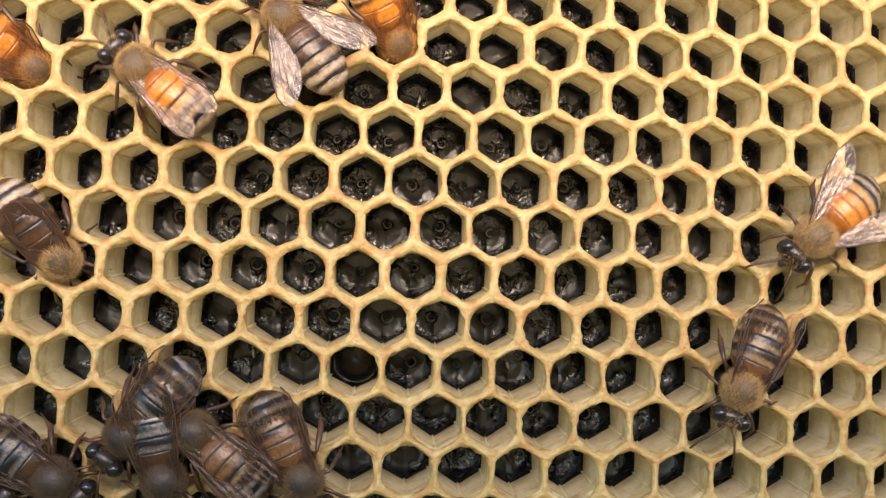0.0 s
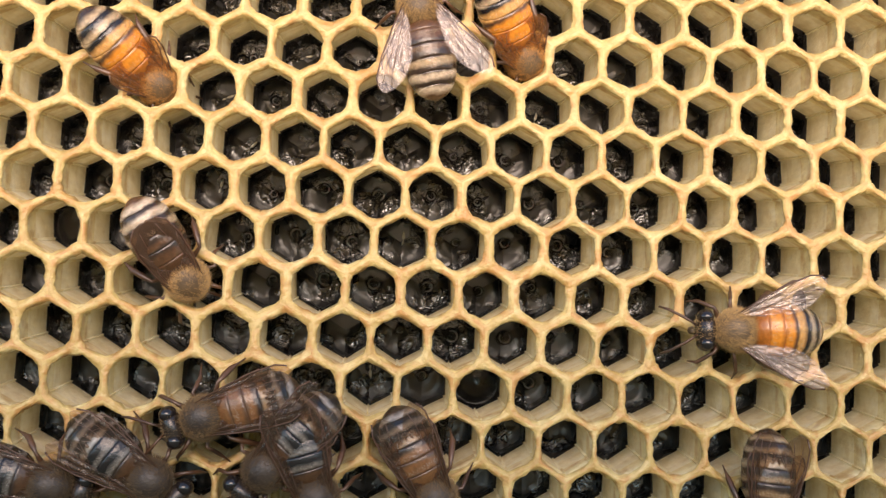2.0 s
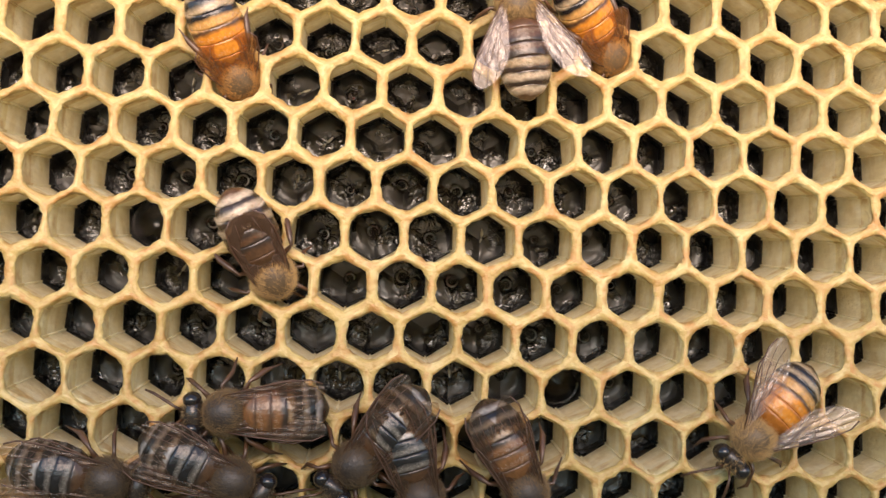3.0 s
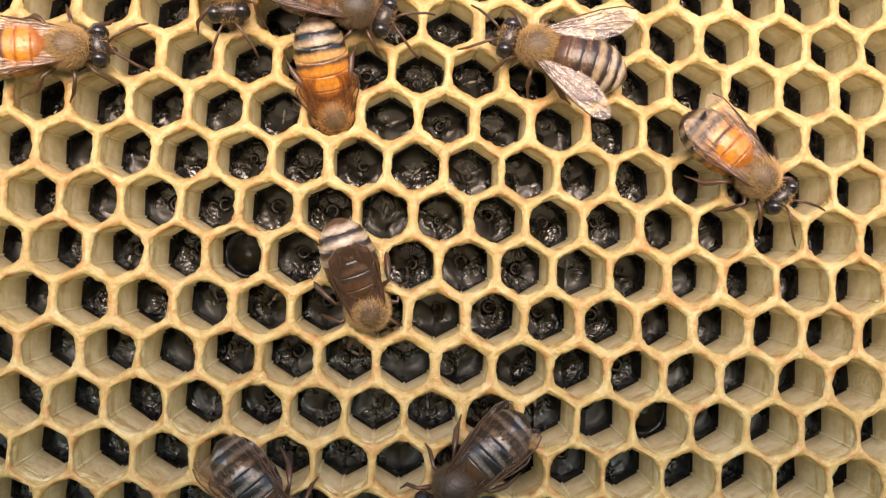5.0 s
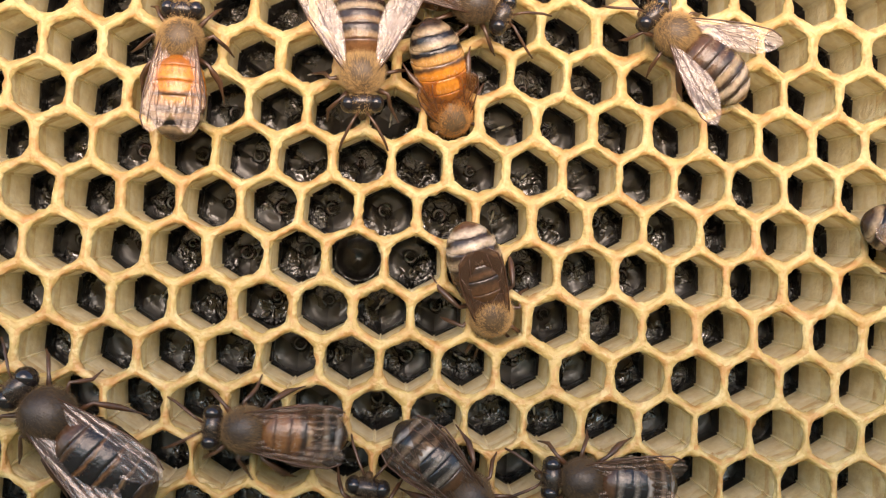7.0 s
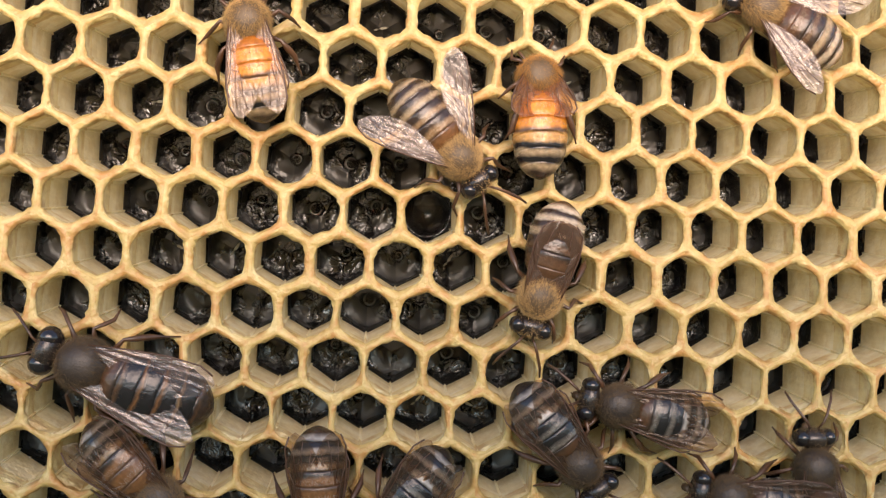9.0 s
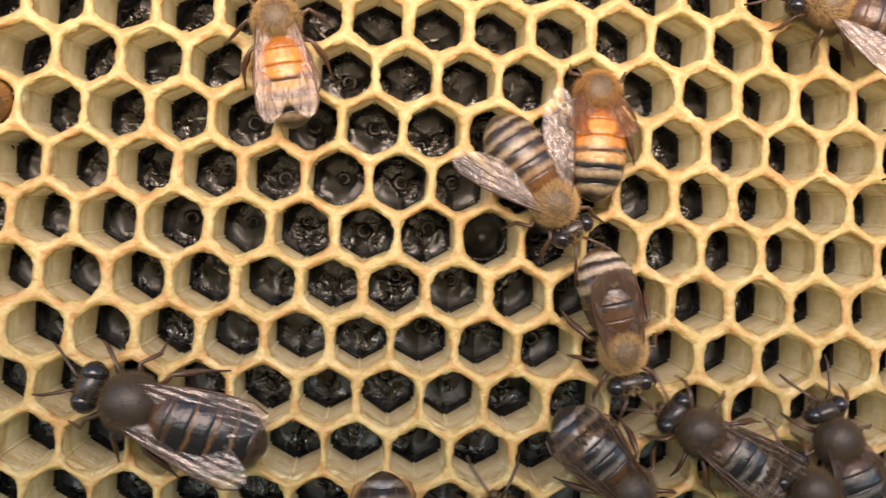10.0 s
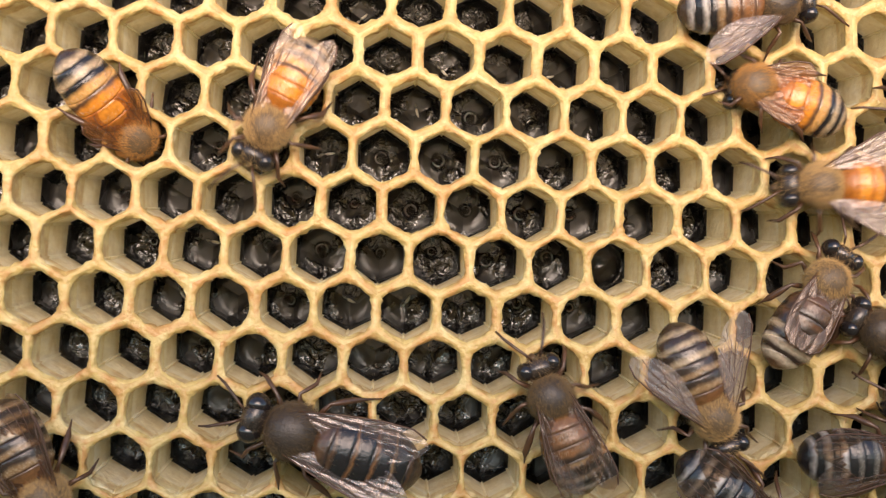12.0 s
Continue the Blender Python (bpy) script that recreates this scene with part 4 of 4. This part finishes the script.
    walk(bees["tip_low"], stride([
        (0.00, -4.0, -44.0, -88, 0, 0.0), (7.00, -4.0, -40.0, -88, 0, 0.0), (9.00, -8.3, -27.6, -85, 0, 0.0),
        (9.50, -8.5, -28.2, -85, 0, 0.0), (10.00, -7.5, -28.2, -85, 0, 0.0), (10.50, -7.6, -31.0, -77, 0, 0.0),
        (12.00, -7.6, -38.0, -83, 0, 0.0),
    ]))
    walk(bees["tip_low_two"], stride([
        (0.00, 4.0, -44.0, -120, 0, 0.0), (7.00, 4.0, -40.0, -120, 0, 0.0), (9.00, -3.0, -27.4, -128, 0, 0.0),
        (9.50, -4.6, -27.6, -128, 0, 0.0), (10.00, -3.0, -30.0, -128, 0, 0.0), (11.00, -6.0, -36.0, -130, 0, 0.0),
        (12.00, -6.0, -40.0, -130, 0, 0.0),
    ]))
    walk(bees["visitor_low"], stride([
        (0.00, -8.0, -46.0, 90, 0, 0.0), (9.00, -2.0, -40.0, 90, 0, 0.0), (10.00, 1.4, -24.7, 95, 0, 0.0),
        (10.50, -3.6, -19.6, 95, 0, 0.0), (11.00, -3.3, -16.2, 90, 0, 0.0), (11.50, -2.7, -14.4, 86, 0, 0.0),
        (12.00, -6.1, -11.3, 114, 0, 0.0),
    ]))
    walk(bees["dipper_left"], stride([
        (0.00, -46.2, 11.4, -40, 32, -3.7), (8.00, -45.2, 10.9, -40, 32, -3.7), (9.50, -42.8, 9.6, -37, 32, -3.7),
        (10.00, -42.8, 9.7, -37, 32, -3.7), (10.50, -42.9, 9.6, -37, 32, -3.7), (11.00, -42.9, 9.8, -37, 32, -3.7),
        (11.50, -43.1, 9.9, -43, 32, -3.7), (12.00, -43.0, 9.8, -47, 32, -3.7),
    ]))
    walk(bees["right_newcomer"], stride([
        (0.00, 104.0, 10.0, 180, 0, 0.0), (5.00, 70.0, 10.0, 180, 0, 0.0), (9.00, 50.0, 10.0, 180, 0, 0.0),
        (10.50, 38.0, 9.0, 180, 0, 0.0), (11.50, 32.2, 12.3, 183, 0, 0.0), (11.80, 23.8, 10.3, 185, 0, 0.0),
        (12.00, 17.3, 8.2, 183, 0, 0.0),
    ]))
    walk(bees["right_cluster"], stride([
        (0.00, 40.0, -38.0, 95, 0, 0.0), (8.00, 34.0, -32.0, 95, 0, 0.0), (9.00, 35.7, -20.8, 94, 0, 0.0),
        (9.50, 32.5, -18.9, 94, 0, 0.0), (10.00, 30.0, -15.5, 115, 0, 0.0), (10.50, 28.3, -9.9, 123, 0, 0.0),
        (11.00, 27.6, -9.5, 102, 0, 0.0), (11.50, 25.3, -6.3, 101, 0, 0.0), (12.00, 23.2, -4.5, 153, 0, 0.0),
    ]))
    walk(bees["right_low"], stride([
        (0.00, 50.0, -40.0, 150, 0, 0.0), (8.00, 40.0, -40.0, 150, 0, 0.0), (9.00, 27.9, -23.6, 172, 0, 0.0),
        (9.50, 27.6, -22.4, 163, 0, 0.0), (10.00, 28.1, -19.8, 143, 0, 0.0), (10.50, 28.7, -16.5, 123, 0, 0.0),
        (11.00, 28.5, -16.1, 102, 0, 0.0), (11.50, 25.4, -12.0, 101, 0, 0.0), (12.00, 26.4, -12.8, 122, 0, 0.0),
    ]))
    walk(bees["corner_last"], stride([
        (0.00, -60.0, -40.0, -60, 0, 0.0), (11.00, -52.0, -36.0, -60, 0, 0.0), (11.50, -47.5, -20.8, -62, 0, 0.0),
        (12.00, -47.3, -20.8, -59, 0, 0.0),
    ]))
    walk(bees["top_late"], stride([
        (0.00, 30.0, 46.0, 0, 0, 0.0), (10.50, 6.0, 36.0, 0, 0, 0.0), (11.50, 12.4, 25.8, 4, 0, 0.0),
        (12.00, 13.0, 24.4, 7, 0, 0.0),
    ]))
    # the nursing bee draws its head out of the cell
    head = next(o for o in bees["nurse"].children if o.name.startswith("head"))
    walk(head, [(0.0, pose(0, 0, 0)), (7.3, pose(0, 0, 0)), (8.6, pose(0.00185, 0, 0.0023)), (12.0, pose(0.00185, 0, 0.0023))])


motions()
